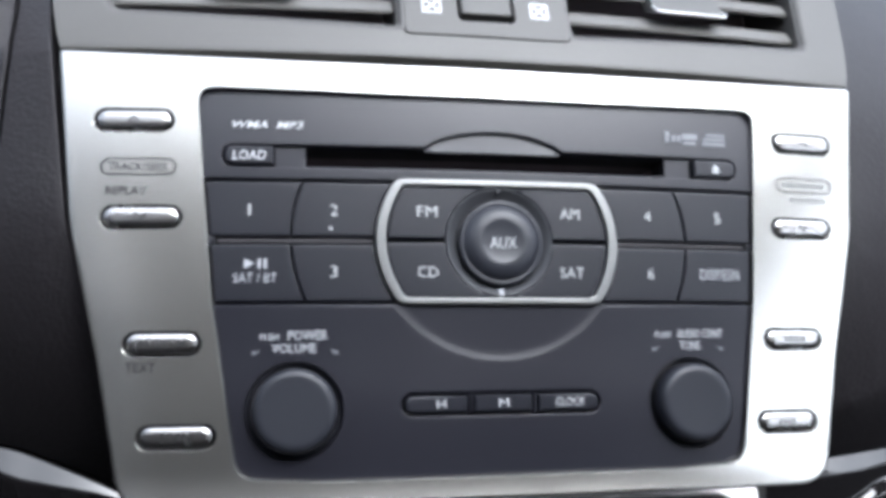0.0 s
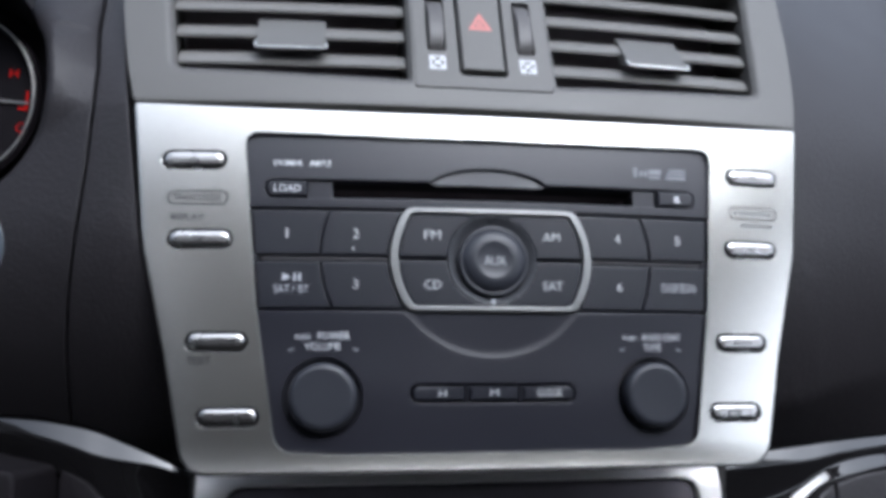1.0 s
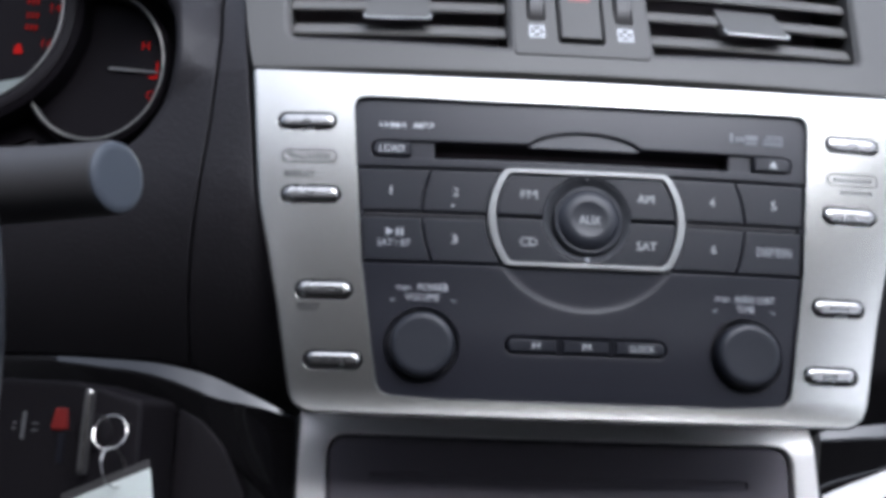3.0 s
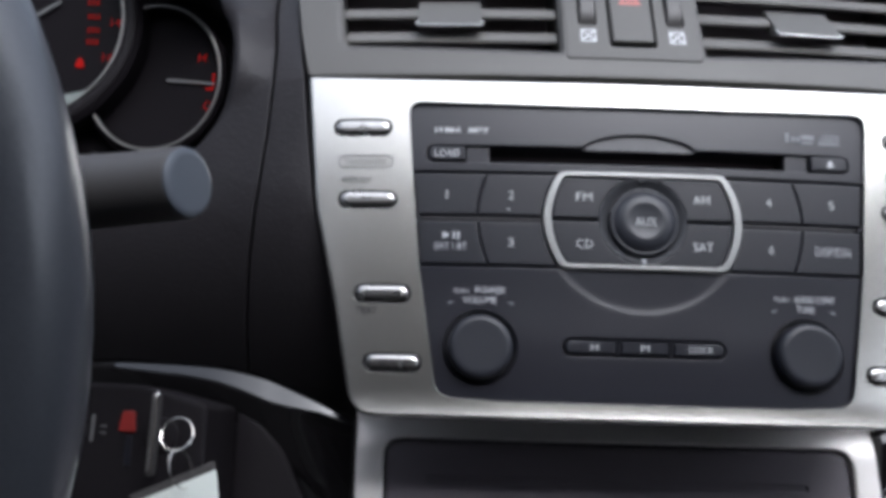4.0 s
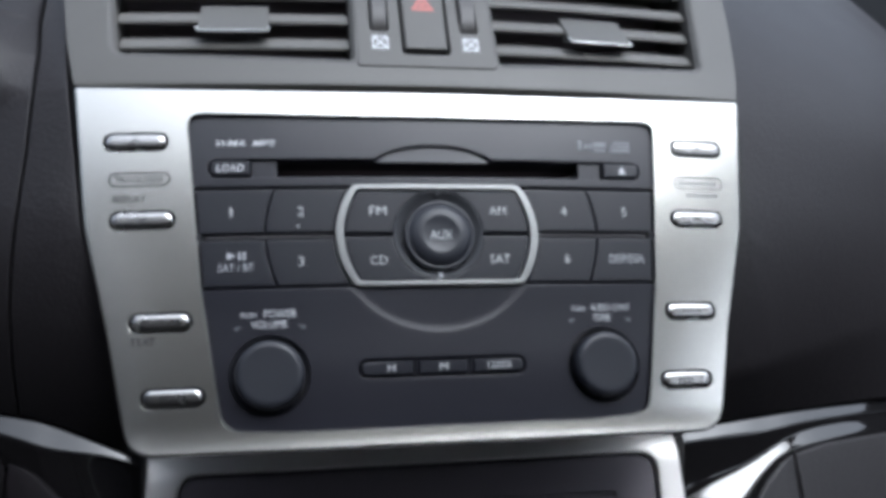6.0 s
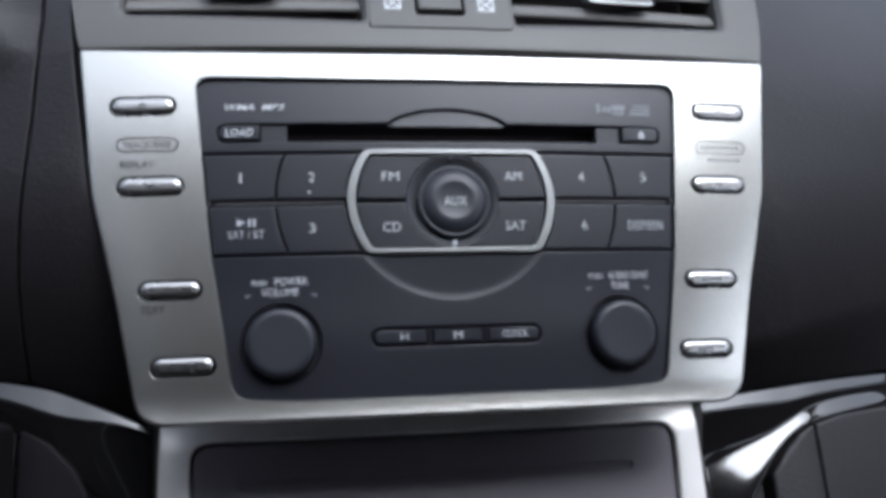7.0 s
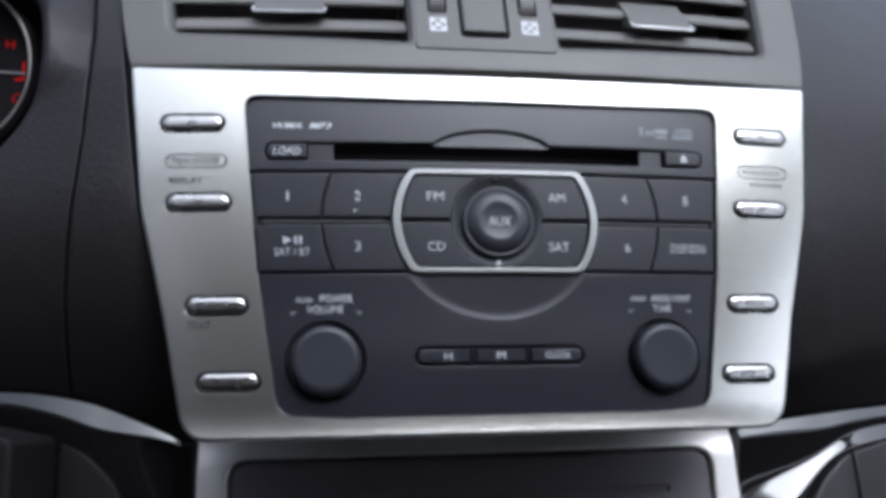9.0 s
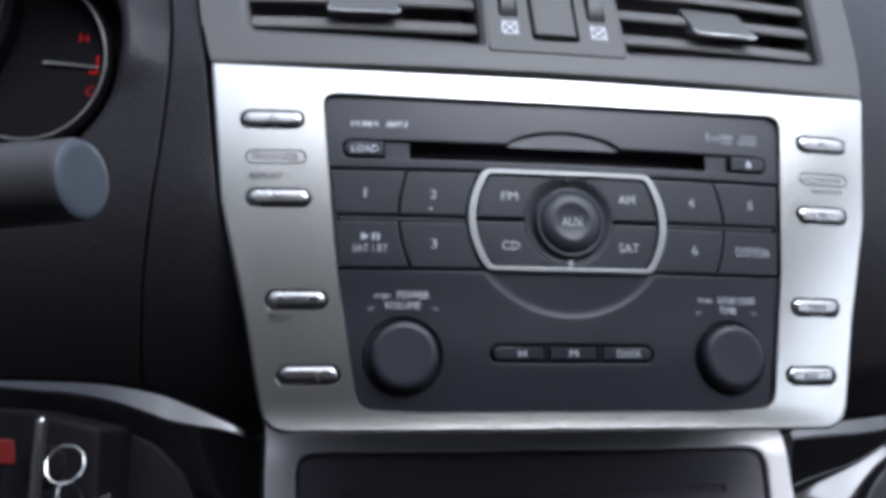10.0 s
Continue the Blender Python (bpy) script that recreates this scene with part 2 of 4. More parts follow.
def tube(bm, path, radius, seg=12, closed=False, flat=1.0, caps=True):
    """A round bar along points in millimetres (x, y, z)."""
    pts = [Vector(p) for p in path]
    n, rings, up = len(pts), [], None
    for i, p in enumerate(pts):
        ahead = (pts[(i + 1) % n] - pts[i - 1]) if closed else (pts[min(i + 1, n - 1)] - pts[max(i - 1, 0)])
        ahead.normalize()
        if up is None:
            up = ahead.orthogonal().normalized()
        up = (up - ahead * up.dot(ahead)).normalized()
        side = ahead.cross(up)
        r = radius[i] if isinstance(radius, (list, tuple)) else radius
        rings.append([bm.verts.new(p + (up * math.cos(2 * math.pi * j / seg) + side * flat * math.sin(2 * math.pi * j / seg)) * r) for j in range(seg)])
    pairs = list(zip(rings, rings[1:])) + ([(rings[-1], rings[0])] if closed else [])
    for a, b in pairs:
        for j in range(seg):
            bm.faces.new((a[j - 1], a[j], b[j], b[j - 1]))
    if not closed and caps:
        bm.faces.new(rings[0][::-1]), bm.faces.new(rings[-1])
    bmesh.ops.recalc_face_normals(bm, faces=bm.faces[:])
    return bm


def strip(bm, rows):
    """A skin over rows of points (millimetres), each row as long as the next."""
    vs = [[bm.verts.new(p) for p in row] for row in rows]
    for a, b in zip(vs, vs[1:]):
        for j in range(len(a) - 1):
            bm.faces.new((a[j], a[j + 1], b[j + 1], b[j]))
    return bm


def thing(name, origin, label, category, group="", kind=""):
    ob = new(name)
    ob.empty_display_size = 0.02
    ob.matrix_world = STACK @ Matrix.Translation(Vector(origin) * MM)
    ob["origin_mm"] = list(map(float, origin))
    return tagged(ob, label, category, group, kind)


def to_mesh(name, bm, mat, origin, smooth=40.0):
    bmesh.ops.remove_doubles(bm, verts=bm.verts[:], dist=1e-4)
    for f in bm.faces:
        f.smooth = True
    for e in bm.edges:
        if len(e.link_faces) == 2 and e.calc_face_angle(0.0) > radians(smooth):
            e.smooth = False
    bm.transform(Matrix.Scale(MM, 4) @ Matrix.Translation(-Vector(origin)))
    me = bpy.data.meshes.new(name)
    bm.to_mesh(me)
    bm.free()
    me.materials.append(mat)
    return me


def top_of(ob):
    while ob.parent:
        ob = ob.parent
    return ob


def part(name, bm, mat, parent, label="", smooth=40.0, weighted=True):
    """Links a bmesh (millimetres, stack axes) as one mesh under a thing or a part."""
    ob = new(name, to_mesh(name, bm, mat, top_of(parent)["origin_mm"], smooth))
    ob.parent = parent
    if weighted:
        mod = ob.modifiers.new("weighted", "WEIGHTED_NORMAL")
        mod.keep_sharp, mod.weight = True, 100
    return tagged(ob, label)


def true_normals(ob, warp, front):
    """Gives the front of a bent sheet (millimetres, origin at zero) the normals of its own curve, so that the paint mirrors evenly."""
    me = ob.data
    curve, flat = [], []
    for v in me.vertices:
        co = v.co / MM
        fx = warp(co.x + 0.5, co.z, 0)[1] - warp(co.x - 0.5, co.z, 0)[1]
        fz = warp(co.x, co.z + 0.5, 0)[1] - warp(co.x, co.z - 0.5, 0)[1]
        curve.append(tuple(Vector((fx, -1.0, fz)).normalized()))
        flat.append(abs(warp(co.x, co.z, front)[1] - co.y) < 0.02)
    loops = [(0.0, 0.0, 0.0)] * len(me.loops)
    for f in me.polygons:
        if all(flat[i] for i in f.vertices):
            for i in f.loop_indices:
                loops[i] = curve[me.loops[i].vertex_index]
    me.normals_split_custom_set(loops)


def lettering(bm, words, cx, cz, width, height, d=0.0, warp=stack_warp, thick=0.06, shear=0.0, turn=0.0, weight=-0.006):
    """Printed words, fitted to a box on the face."""
    cu = bpy.data.curves.new("words", "FONT")
    cu.body, cu.size, cu.align_x, cu.align_y, cu.shear, cu.resolution_u = words, 1.0, "CENTER", "CENTER", shear, 2
    cu.offset = weight
    ob = new("words", cu)
    me = bpy.data.meshes.new_from_object(ob.evaluated_get(bpy.context.evaluated_depsgraph_get()))
    bpy.data.objects.remove(ob)
    bpy.data.curves.remove(cu)
    xs, ys = [v.co.x for v in me.vertices], [v.co.y for v in me.vertices]
    mx, my, sx, sy = (max(xs) + min(xs)) / 2, (max(ys) + min(ys)) / 2, width / (max(xs) - min(xs)), height / (max(ys) - min(ys))
    made = bmesh.new()
    made.from_mesh(me)
    bpy.data.meshes.remove(me)
    c, s = math.cos(radians(turn)), math.sin(radians(turn))
    flat = [((v.co.x - mx) * sx, (v.co.y - my) * sy) for v in made.verts]
    for v, (x, y) in zip(made.verts, flat):
        v.co = (cx + x * c - y * s, -d, cz + x * s + y * c)
    ext = bmesh.ops.extrude_face_region(made, geom=made.faces[:])
    for v in [g for g in ext["geom"] if isinstance(g, bmesh.types.BMVert)]:
        v.co.y -= thick
    for v in made.verts:
        v.co = warp(v.co.x, v.co.z, -v.co.y)
    bmesh.ops.recalc_face_normals(made, faces=made.faces[:])
    join(bm, made)
    return bm


def B():
    return bmesh.new()

# ---------------------------------------------------------------- the radio in its silver bezel
def mirror(pts):
    return pts + [(-x, z) for x, z in pts[::-1]]


BEZEL_OUT = rounded([(60, -96.4), (119.6, -96.2), (129.4, -50), (141.0, -6), (148.4, 54.9), (113, 53.7), (80, 52.9), (40, 52.4), (-40, 52.4), (-80, 52.9), (-113, 53.7), (-148.4, 54.9), (-141.6, -6), (-130.8, -50), (-121.6, -96.2), (-60, -96.4)], [20, 15, 60, 90, 2.0, 20, 20, 20, 20, 20, 20, 2.0, 90, 60, 13, 20], 8)
FACE_OUT = rounded(mirror([(60, -89), (86.5, -87.6), (95.6, -31), (102.6, 42.3), (40, 41.3)]), [20, 8, 60, 6, 30, 30, 6, 60, 8, 20], 4)
SIDE_KEYS = [(122.4, 29.9, 26.4), (118.8, -3.3, 26.4), (110.6, -44.8, 24.8), (105.2, -74.1, 24.8)]


def clip_outline(points, z0, z1):
    """The part of the fascia outline between two heights."""
    out = []
    n = len(points)
    for i in range(n):
        (x0, a), (x1, b) = points[i - 1], points[i]
        cuts = []
        for z in (z0, z1):
            if (a - z) * (b - z) < 0:
                t = (z - a) / (b - a)
                cuts.append((t, (x0 + (x1 - x0) * t, z)))
        out += [p for _, p in sorted(cuts)]
        if z0 <= b <= z1:
            out.append((x1, b))
    return out


def face_x(z):
    """Half width of the fascia at a height."""
    return 95.6 + (z + 31) * (7.2 / 73.6) if z > -31 else 95.6 + (z + 31) * (9.1 / 56.6)


def divider(z, side):
    return side * (70.6 - 0.0105 * (z + 9.5) ** 2)


def ring_x(z, half=43.0):
    return half - 0.0152 * (z + 10.4) ** 2


CX = 0.6


def soften(points, r):
    """Rounds the sharp corners of a dense outline."""
    keep = []
    n = len(points)
    for i, p in enumerate(points):
        a, b = Vector(p) - Vector(points[i - 1]), Vector(points[(i + 1) % n]) - Vector(p)
        if a.angle(b) > radians(35):
            keep.append(Vector(p))
    out = []
    for p in points:
        near = [k for k in keep if (Vector(p) - k).length < r * 0.95]
        if not near:
            out.append(p)
        elif (Vector(p) - near[0]).length < 1e-6:
            i = points.index(p)
            a = next(Vector(points[(i - j) % n]) for j in range(1, n) if (Vector(points[(i - j) % n]) - near[0]).length >= r * 0.95)
            b = next(Vector(points[(i + j) % n]) for j in range(1, n) if (Vector(points[(i + j) % n]) - near[0]).length >= r * 0.95)
            a, b = near[0] + (a - near[0]).normalized() * r * 0.95, near[0] + (b - near[0]).normalized() * r * 0.95
            out += [tuple(a * (1 - t) ** 2 + near[0] * 2 * t * (1 - t) + b * t * t) for t in (0, 0.2, 0.4, 0.6, 0.8, 1.0)]
    return out


def build_radio():
    radio = thing("car_radio", (0, 0, 0), "black car radio fascia in a tapered satin silver bezel", "radio")
    holes = [stadium(s * x, z, w, 8.2) for x, z, w in SIDE_KEYS for s in (-1, 1)]
    crowned = lambda x, z, d: stack_warp(x, z, d + 1.5 if d < 0.3 else 1.8 + (d - 0.3) * 0.4)
    rolled = lambda x, z, d: stack_warp(x, z, d + 0.009 * max(0.0, -84.0 - z) ** 2)     # the lower rail rolls outwards a little
    bezel = part("bezel", slab(B(), BEZEL_OUT, -14, 1.6, 1.6, [FACE_OUT] + holes, warp=rolled, step=8, steps_z=3, hole_bevel=[0.15] + [0.22] * 8, seg=4), SILVER, radio, "satin silver painted bezel", weighted=False)
    true_normals(bezel, rolled, 1.6)
    # back wall that closes the gaps round keys and knobs
    part("backing", slab(B(), inset(BEZEL_OUT, 3), -14, -5.0, 0, [box2(-66.5, 14.4, 65.5, 21.8)], step=12), GAP, radio)
    marks = {(-1, 0): "up", (-1, 1): "down", (1, 0): "up", (1, 1): "down"}
    for i, (x, z, w) in enumerate(SIDE_KEYS):
        for s in (-1, 1):
            key = part("side_key", slab(B(), stadium(s * x, z, w - 2.6, 6.4), -5, 2.8, 2.5, step=0, seg=7, warp=crowned), KEYCAP, radio, "small polished silver stadium-shaped key")
            bm = B()
            if i < 2:
                tip = 1 if i == 0 else -1
                slab(bm, [(s * x - 2.4, z - 1.1 * tip), (s * x, z + 1.2 * tip), (s * x + 2.4, z - 1.1 * tip), (s * x + 1.5, z - 1.1 * tip), (s * x, z + 0.3 * tip), (s * x - 1.5, z - 1.1 * tip)], 2.6, 2.88, 0, step=0)
                part("arrow_mark", bm, DARKPRINT, key)
            elif s < 0:
                lettering(bm, ("AUTO-M", "SCAN")[i - 2], s * x, z - 0.2, (15.0, 9.5)[i - 2], 2.9, 2.8, weight=0.012)
                part("key_lettering", bm, DARKPRINT, key)
            else:
                for j in range((5, 4)[i - 2]):
                    slab(bm, box2(s * x - 4.2 + j * 1.8, z - 1.0, s * x - 3.1 + j * 1.8, z + 0.9), 2.6, 2.84, 0, step=0)
                part("key_marking", bm, GREYPRINT, key)
    # printed names on the bezel
    part("track_outline", slab(B(), stadium(-120.4, 13.8, 24.4, 6.0), 1.5, 1.72, 0, [stadium(-120.4, 13.8, 23.2, 4.8)], step=0), DARKPRINT, radio)
    part("track_lettering", lettering(B(), "TRACK/SEEK", -120.4, 13.8, 19.5, 2.8, 1.62, weight=0.014), DARKPRINT, radio)
    part("replay_lettering", lettering(B(), "REPLAY", -124.0, 5.6, 13.0, 2.9, 1.62, weight=0.014), DARKPRINT, radio)
    part("text_lettering", lettering(B(), "TEXT", -117.0, -52.2, 9.4, 3.0, 1.62, weight=0.014), DARKPRINT, radio)
    part("disc_outline", slab(B(), stadium(121.6, 13.4, 24.4, 6.0), 1.5, 1.72, 0, [stadium(121.6, 13.4, 23.2, 4.8)], step=0), DARKPRINT, radio)
    bm = B()
    for j in range(9):
        slab(bm, box2(112.2 + 2.1 * j, 12.4, 113.5 + 2.1 * j, 14.4), 1.5, 1.68, 0, step=0)
    for j in range(8):
        slab(bm, box2(115.2 + 2.0 * j, 6.8, 116.4 + 2.0 * j, 8.6), 1.5, 1.68, 0, step=0)
    part("disc_marking", bm, GREYPRINT, radio)

    # upper fascia with the disc slot; the face leans back above the key rows and swells softly below them
    def leaning(x, z, d):
        low = min(z, -32.0)
        swell = -0.04 * (low + 32.0) + 0.638 * (math.erf((low + 57.0) / 12.0) - math.erf(25.0 / 12.0))
        return stack_warp(x, z, d - 0.0009 * max(0.0, z - 10.0) ** 2 - swell)

    notch = [(-25 + 50 * j / 16, 22.4 + 6.4 * math.sqrt(max(0.0, 1 - ((j - 8) / 8) ** 2)) ** 1.5) for j in range(17)]
    hole = [(-90.4, 14.6)] + [(90.4, 14.6), (93, 15.6), (93.8, 18.4), (93, 21.3), (90.4, 22.4)] + notch[::-1] + [(-90.4, 22.4), (-93, 21.3), (-93.8, 18.4), (-93, 15.6)]
    upper = part("upper_fascia", slab(B(), clip_outline(FACE_OUT, 10.4, 60), -5, 0.0, 0.5, [hole], step=8, steps_z=5, hole_bevel=0.4, warp=leaning), FACE, radio)
    part("slot_ledge", slab(B(), box2(-76.2, 14.2, 75.4, 22.2), -5, -1.7, 0.3, [box2(-66, 15.2, 65, 21.9)], step=8), FACE, radio)
    tongue = B()
    strip(tongue, [[stack_warp(x, z, -2.0) for x, z in notch], [stack_warp(x, 21.6, -1.6) for x, z in notch], [stack_warp(x, 21.2, -2.5) for x, z in notch]])
    part("finger_notch", tongue, FACE, radio)
    pocket = slab(B(), box2(-70, 11, 69, 25), -46, -14.0, 0, [box2(-66.5, 14.4, 65.5, 21.8)], step=12)
    part("disc_slot", slab(pocket, box2(-70, 11, 69, 25), -48, -45, 0, step=12), DUCT, radio)
    load = part("load_key", slab(B(), rounded(box2(-92.8, 15.2, -76.6, 21.8), [3.0, 0.5, 0.5, 3.0]), -5, 0.9, 0.9, step=0), KEYBLACK, radio)
    part("key_lettering", lettering(B(), "LOAD", -84.6, 18.4, 11.0, 3.3, 0.9, shear=0.1, weight=0.0), WHITE, load)
    eject = part("eject_key", slab(B(), rounded(box2(76.0, 15.2, 92.9, 21.8), [0.5, 3.0, 3.0, 0.5]), -5, 0.9, 0.9, step=0), KEYBLACK, radio)
    bm = slab(B(), [(83.3, 18.2), (86.3, 18.2), (84.8, 20.2)], 0.8, 0.98, 0, step=0)
    slab(bm, box2(83.3, 17.0, 86.3, 17.7), 0.8, 0.98, 0, step=0)
    part("eject_mark", bm, WHITE, eject)
    part("format_lettering", lettering(B(), "WMA  MP3", -78.6, 29.4, 23.6, 2.6, 0.0, shear=0.3, weight=0.004), WHITE, radio, "white format lettering")
    bm = B()
    lettering(bm, "1", 66.3, 30.3, 1.6, 4.2, 0)
    for x0, x1, z0, z1 in ((68.2, 69.8, 28.6, 31.0), (70.4, 72.0, 28.6, 31.0), (72.6, 78.0, 27.6, 28.8), (72.6, 78.6, 29.6, 31.8), (80.6, 90.0, 27.6, 29.0), (81.0, 90.2, 29.6, 30.6), (82.4, 90.0, 31.2, 32.2)):
        slab(bm, box2(x0, z0, x1, z1), -0.2, 0.07, 0, step=0)
    part("disc_marking", bm, FAINTPRINT, radio)

    # the row of keys: outer pairs left and right of the ring
    zt, zm1, zm0, zb = 9.3, -9.35, -12.15, -31.3
    names = {(-1, 0, 0): "1", (-1, 1, 0): "2", (-1, 0, 1): "PLAY", (-1, 1, 1): "3", (1, 1, 0): "4", (1, 0, 0): "5", (1, 1, 1): "6", (1, 0, 1): "DISP/ESN"}
    for s in (-1, 1):
        for row, (lo, hi) in enumerate(((zm1, zt), (zm0, zb))):
            lo, hi = min(lo, hi), max(lo, hi)
            zs = [lo + (hi - lo) * j / 8 for j in range(9)]
            for col in (0, 1):
                if col == 0:
                    outer = [(s * (face_x(z) - 0.9), z) for z in zs]
                    inner = [(divider(z, s) + s * 0.35, z) for z in zs]
                else:
                    outer = [(divider(z, s) - s * 0.35, z) for z in zs]
                    inner = [(CX + s * (ring_x(z) + 0.5), z) for z in zs]
                key = part("preset_key", slab(B(), outer + inner[::-1], -5, 0.1, 0.55, step=8), KEYBLACK, radio)
                word = names[(s, col, row)]
                cx, cz = s * (84.2 if col == 0 else 56.2), (-0.3 if row == 0 else -21.3)
                bm = B()
                if word == "PLAY":
                    slab(bm, [(-85.6, -17.0), (-82.2, -18.6), (-85.6, -20.2)][::-1], 0.0, 0.16, 0, step=0)
                    slab(bm, box2(-81.2, -20.2, -80.2, -17.0), 0.0, 0.16, 0, step=0)
                    slab(bm, box2(-79.3, -20.2, -78.3, -17.0), 0.0, 0.16, 0, step=0)
                    lettering(bm, "SAT / BT", -82.0, -23.4, 14.0, 3.1, 0.1)
                elif len(word) > 1:
                    lettering(bm, word, 83.4, cz, 15.5, 3.9, 0.1)
                else:
                    lettering(bm, word, cx, cz, 0.7 if word == "1" else 2.35, 3.8, 0.1)
                part("key_lettering", bm, KEYPRINT if len(word) == 1 else DIMWHITE, key)
        if s < 0:
            part("scuff", slab(B(), circle(-57.3, -6.6, 0.5, 8), 0.0, 0.14, 0, step=0), WHITE, key)
        # the groove bar between the two rows
        tip = s * 95.0
        bar = [(s * 43.4, -11.5), (tip - s * 1.6, -11.5), (tip - s * 0.4, -11.15), (tip, -10.75), (tip - s * 0.4, -10.35), (tip - s * 1.6, -10.0), (s * 43.4, -10.0)]
        part("groove_bar", slab(B(), bar, -5, -1.0, 0.3, step=8), GAP, radio)
        part("groove_end", slab(B(), [(tip + s * 0.5, -11.9), (tip + s * 3.4, -11.9), (tip + s * 3.4, -9.6), (tip + s * 0.5, -9.6)], -5, -0.2, 0.3, step=0), KEYBLACK, radio)
    # silver ring
    zs = [10.9 - 43.5 * j / 18 for j in range(19)]
    ring_out = rounded([(CX - ring_x(z), z) for z in zs] + [(CX + ring_x(z), z) for z in zs[::-1]], [0] * 38)
    ring_out = soften(ring_out, 3.4)
    if area(ring_out) < 0:
        ring_out = ring_out[::-1]
    slim = lambda dist, k: [(CX + (x - CX) * k, z) for x, z in inset(ring_out, dist)]     # the ring is wider at its sides
    part("ring", slab(B(), ring_out, -5, 1.5, 0.55, [slim(2.3, 0.968)], step=8, seg=5), RINGSILVER, radio, "satin silver ring round the source keys")
    # source keys inside the ring
    ring_in = slim(2.5, 0.963)
    for sx, sz, word in ((-1, 1, "FM"), (1, 1, "AM"), (-1, -1, "CD"), (1, -1, "SAT")):
        pts = []
        zc = -10.6
        corner = [(p[0] - CX, p[1]) for p in ring_in if (p[0] - CX) * sx > 0.8 and (p[1] - zc) * sz > 0.6]
        corner.sort(key=lambda p: math.atan2((p[1] - zc) * sz, p[0] * sx))
        a0, a1 = math.asin(0.7 / 19.0), math.acos(0.6 / 19.0)
        arc = [(19.0 * math.cos(a0 + (a1 - a0) * j / 10), 19.0 * math.sin(a0 + (a1 - a0) * j / 10)) for j in range(11)]
        top = max((p[1] - zc) * sz for p in corner)
        side = max(p[0] * sx for p in corner)
        loc = [(p[0] * sx, (p[1] - zc) * sz) for p in corner]
        loc = [(side, 0.7)] + loc + [(0.6, top)] + arc[::-1]
        key = part("source_key", slab(B(), [(CX + x * sx, zc + z * sz) for x, z in loc], -5, 0.5, 0.6, step=8), KEYBLACK, radio)
        part("key_lettering", lettering(B(), word, 0.9 + sx * 25.5, -0.4 if sz > 0 else -21.4, {"FM": 6.9, "AM": 7.2, "CD": 7.1, "SAT": 8.6}[word], 3.7, 0.5), KEYPRINT, key)
    bowl = lathe(B(), [(18.8, -4), (18.8, 0.4), (18.6, 0.5), (18.2, 0.35), (17.4, -0.3), (16.4, -1.1), (15.6, -1.7), (14.8, -2.2), (14.6, -4.4), (12, -4.6)], CX, -10.6)
    part("knob_well", bowl, WELL, radio, smooth=30)
    aux = part("aux_knob", lathe(B(), [(14.8, -4.5), (14.9, 0.3), (14.75, 0.9), (14.2, 1.2), (13.7, 1.15), (13.35, 0.95), (13.05, 1.15), (12.5, 1.8), (11.5, 2.5), (10.1, 3.05), (8.5, 3.35), (7.4, 3.3), (6.6, 3.1), (5.5, 2.9), (3.0, 2.72), (0, 2.7)], 1.1, -11.1), KNOB, radio)
    part("key_lettering", lettering(B(), "AUX", 1.3, -11.4, 9.2, 3.9, 2.75, thick=0.2), KEYPRINT, aux)
    part("well_mark", slab(B(), box2(CX - 0.8, -29.6, CX + 0.8, -27.2), -1.5, 0.75, 0.3, step=0), DIMWHITE, radio)
    part("well_mark", slab(B(), box2(CX - 0.8, 6.2, CX + 0.8, 8.6), -1.5, 0.8, 0.3, step=0), KEYBLACK, radio)

    # lower fascia
    arc = [(0.4 + 45.2 * math.cos(radians(a)), -5.4 + 45.2 * math.sin(radians(a))) for a in [-37 - 106 * j / 28 for j in range(29)]]
    body = clip_outline(FACE_OUT, -120, -32.2)
    cut = next(i for i in range(len(body)) if body[i][1] > -32.3 and body[i - 1][1] > -32.3)
    body = body[:cut] + [(0.4 + 45.2 * math.cos(radians(-36.3)), -32.2)] + arc + [(0.4 - 45.2 * math.cos(radians(-36.3)), -32.2)] + body[cut:]
    lower_holes = [circle(-68.6, -66.7, 15.7), circle(68.6, -66.7, 15.7), stadium(0.2, -65.6, 68.6, 7.4)]
    part("lower_fascia", slab(B(), body, -5, 0.0, 0.9, lower_holes, step=8, steps_z=6, hole_bevel=[0.2, 0.2, 0.6], seg=3, warp=leaning), FACE, radio)
    part("dish_panel", slab(B(), [(-38, -31.9), (-38, -40)] + [(-30, -46), (-12, -53), (13, -53), (31, -46)] + [(39, -40), (39, -31.9)], -5, -0.31, 0, step=8, steps_z=4, warp=leaning), FACE, radio)
    bm = B()
    strip(bm, [[leaning(0.4 + (x - 0.4) * r / 45.2, -5.4 + (z + 5.4) * r / 45.2, d) for x, z in arc] for r, d in ((45.6, 0.03), (45.2, -0.02), (44.9, -0.09), (44.4, -0.18), (43.7, -0.25), (42.6, -0.3), (41.0, -0.33), (38.6, -0.34))])
    bmesh.ops.recalc_face_normals(bm, faces=bm.faces[:])
    part("dish_edge", bm, FACE, radio)
    for s in (-1, 1):
        part("knob_well", lathe(B(), [(15.9, -0.6), (15.8, -2.0), (15.7, -3.6), (13, -3.8), (0, -3.8)], s * 68.6, -66.7), GAP, radio)
        profile = [(13.6, -3.6), (13.65, -0.4), (13.6, 1.7), (13.45, 3.1), (13.1, 4.2), (12.5, 4.95), (11.7, 5.35), (10.7, 5.45), (9.6, 5.44), (8.2, 5.37), (5.0, 5.33), (0, 5.31)]
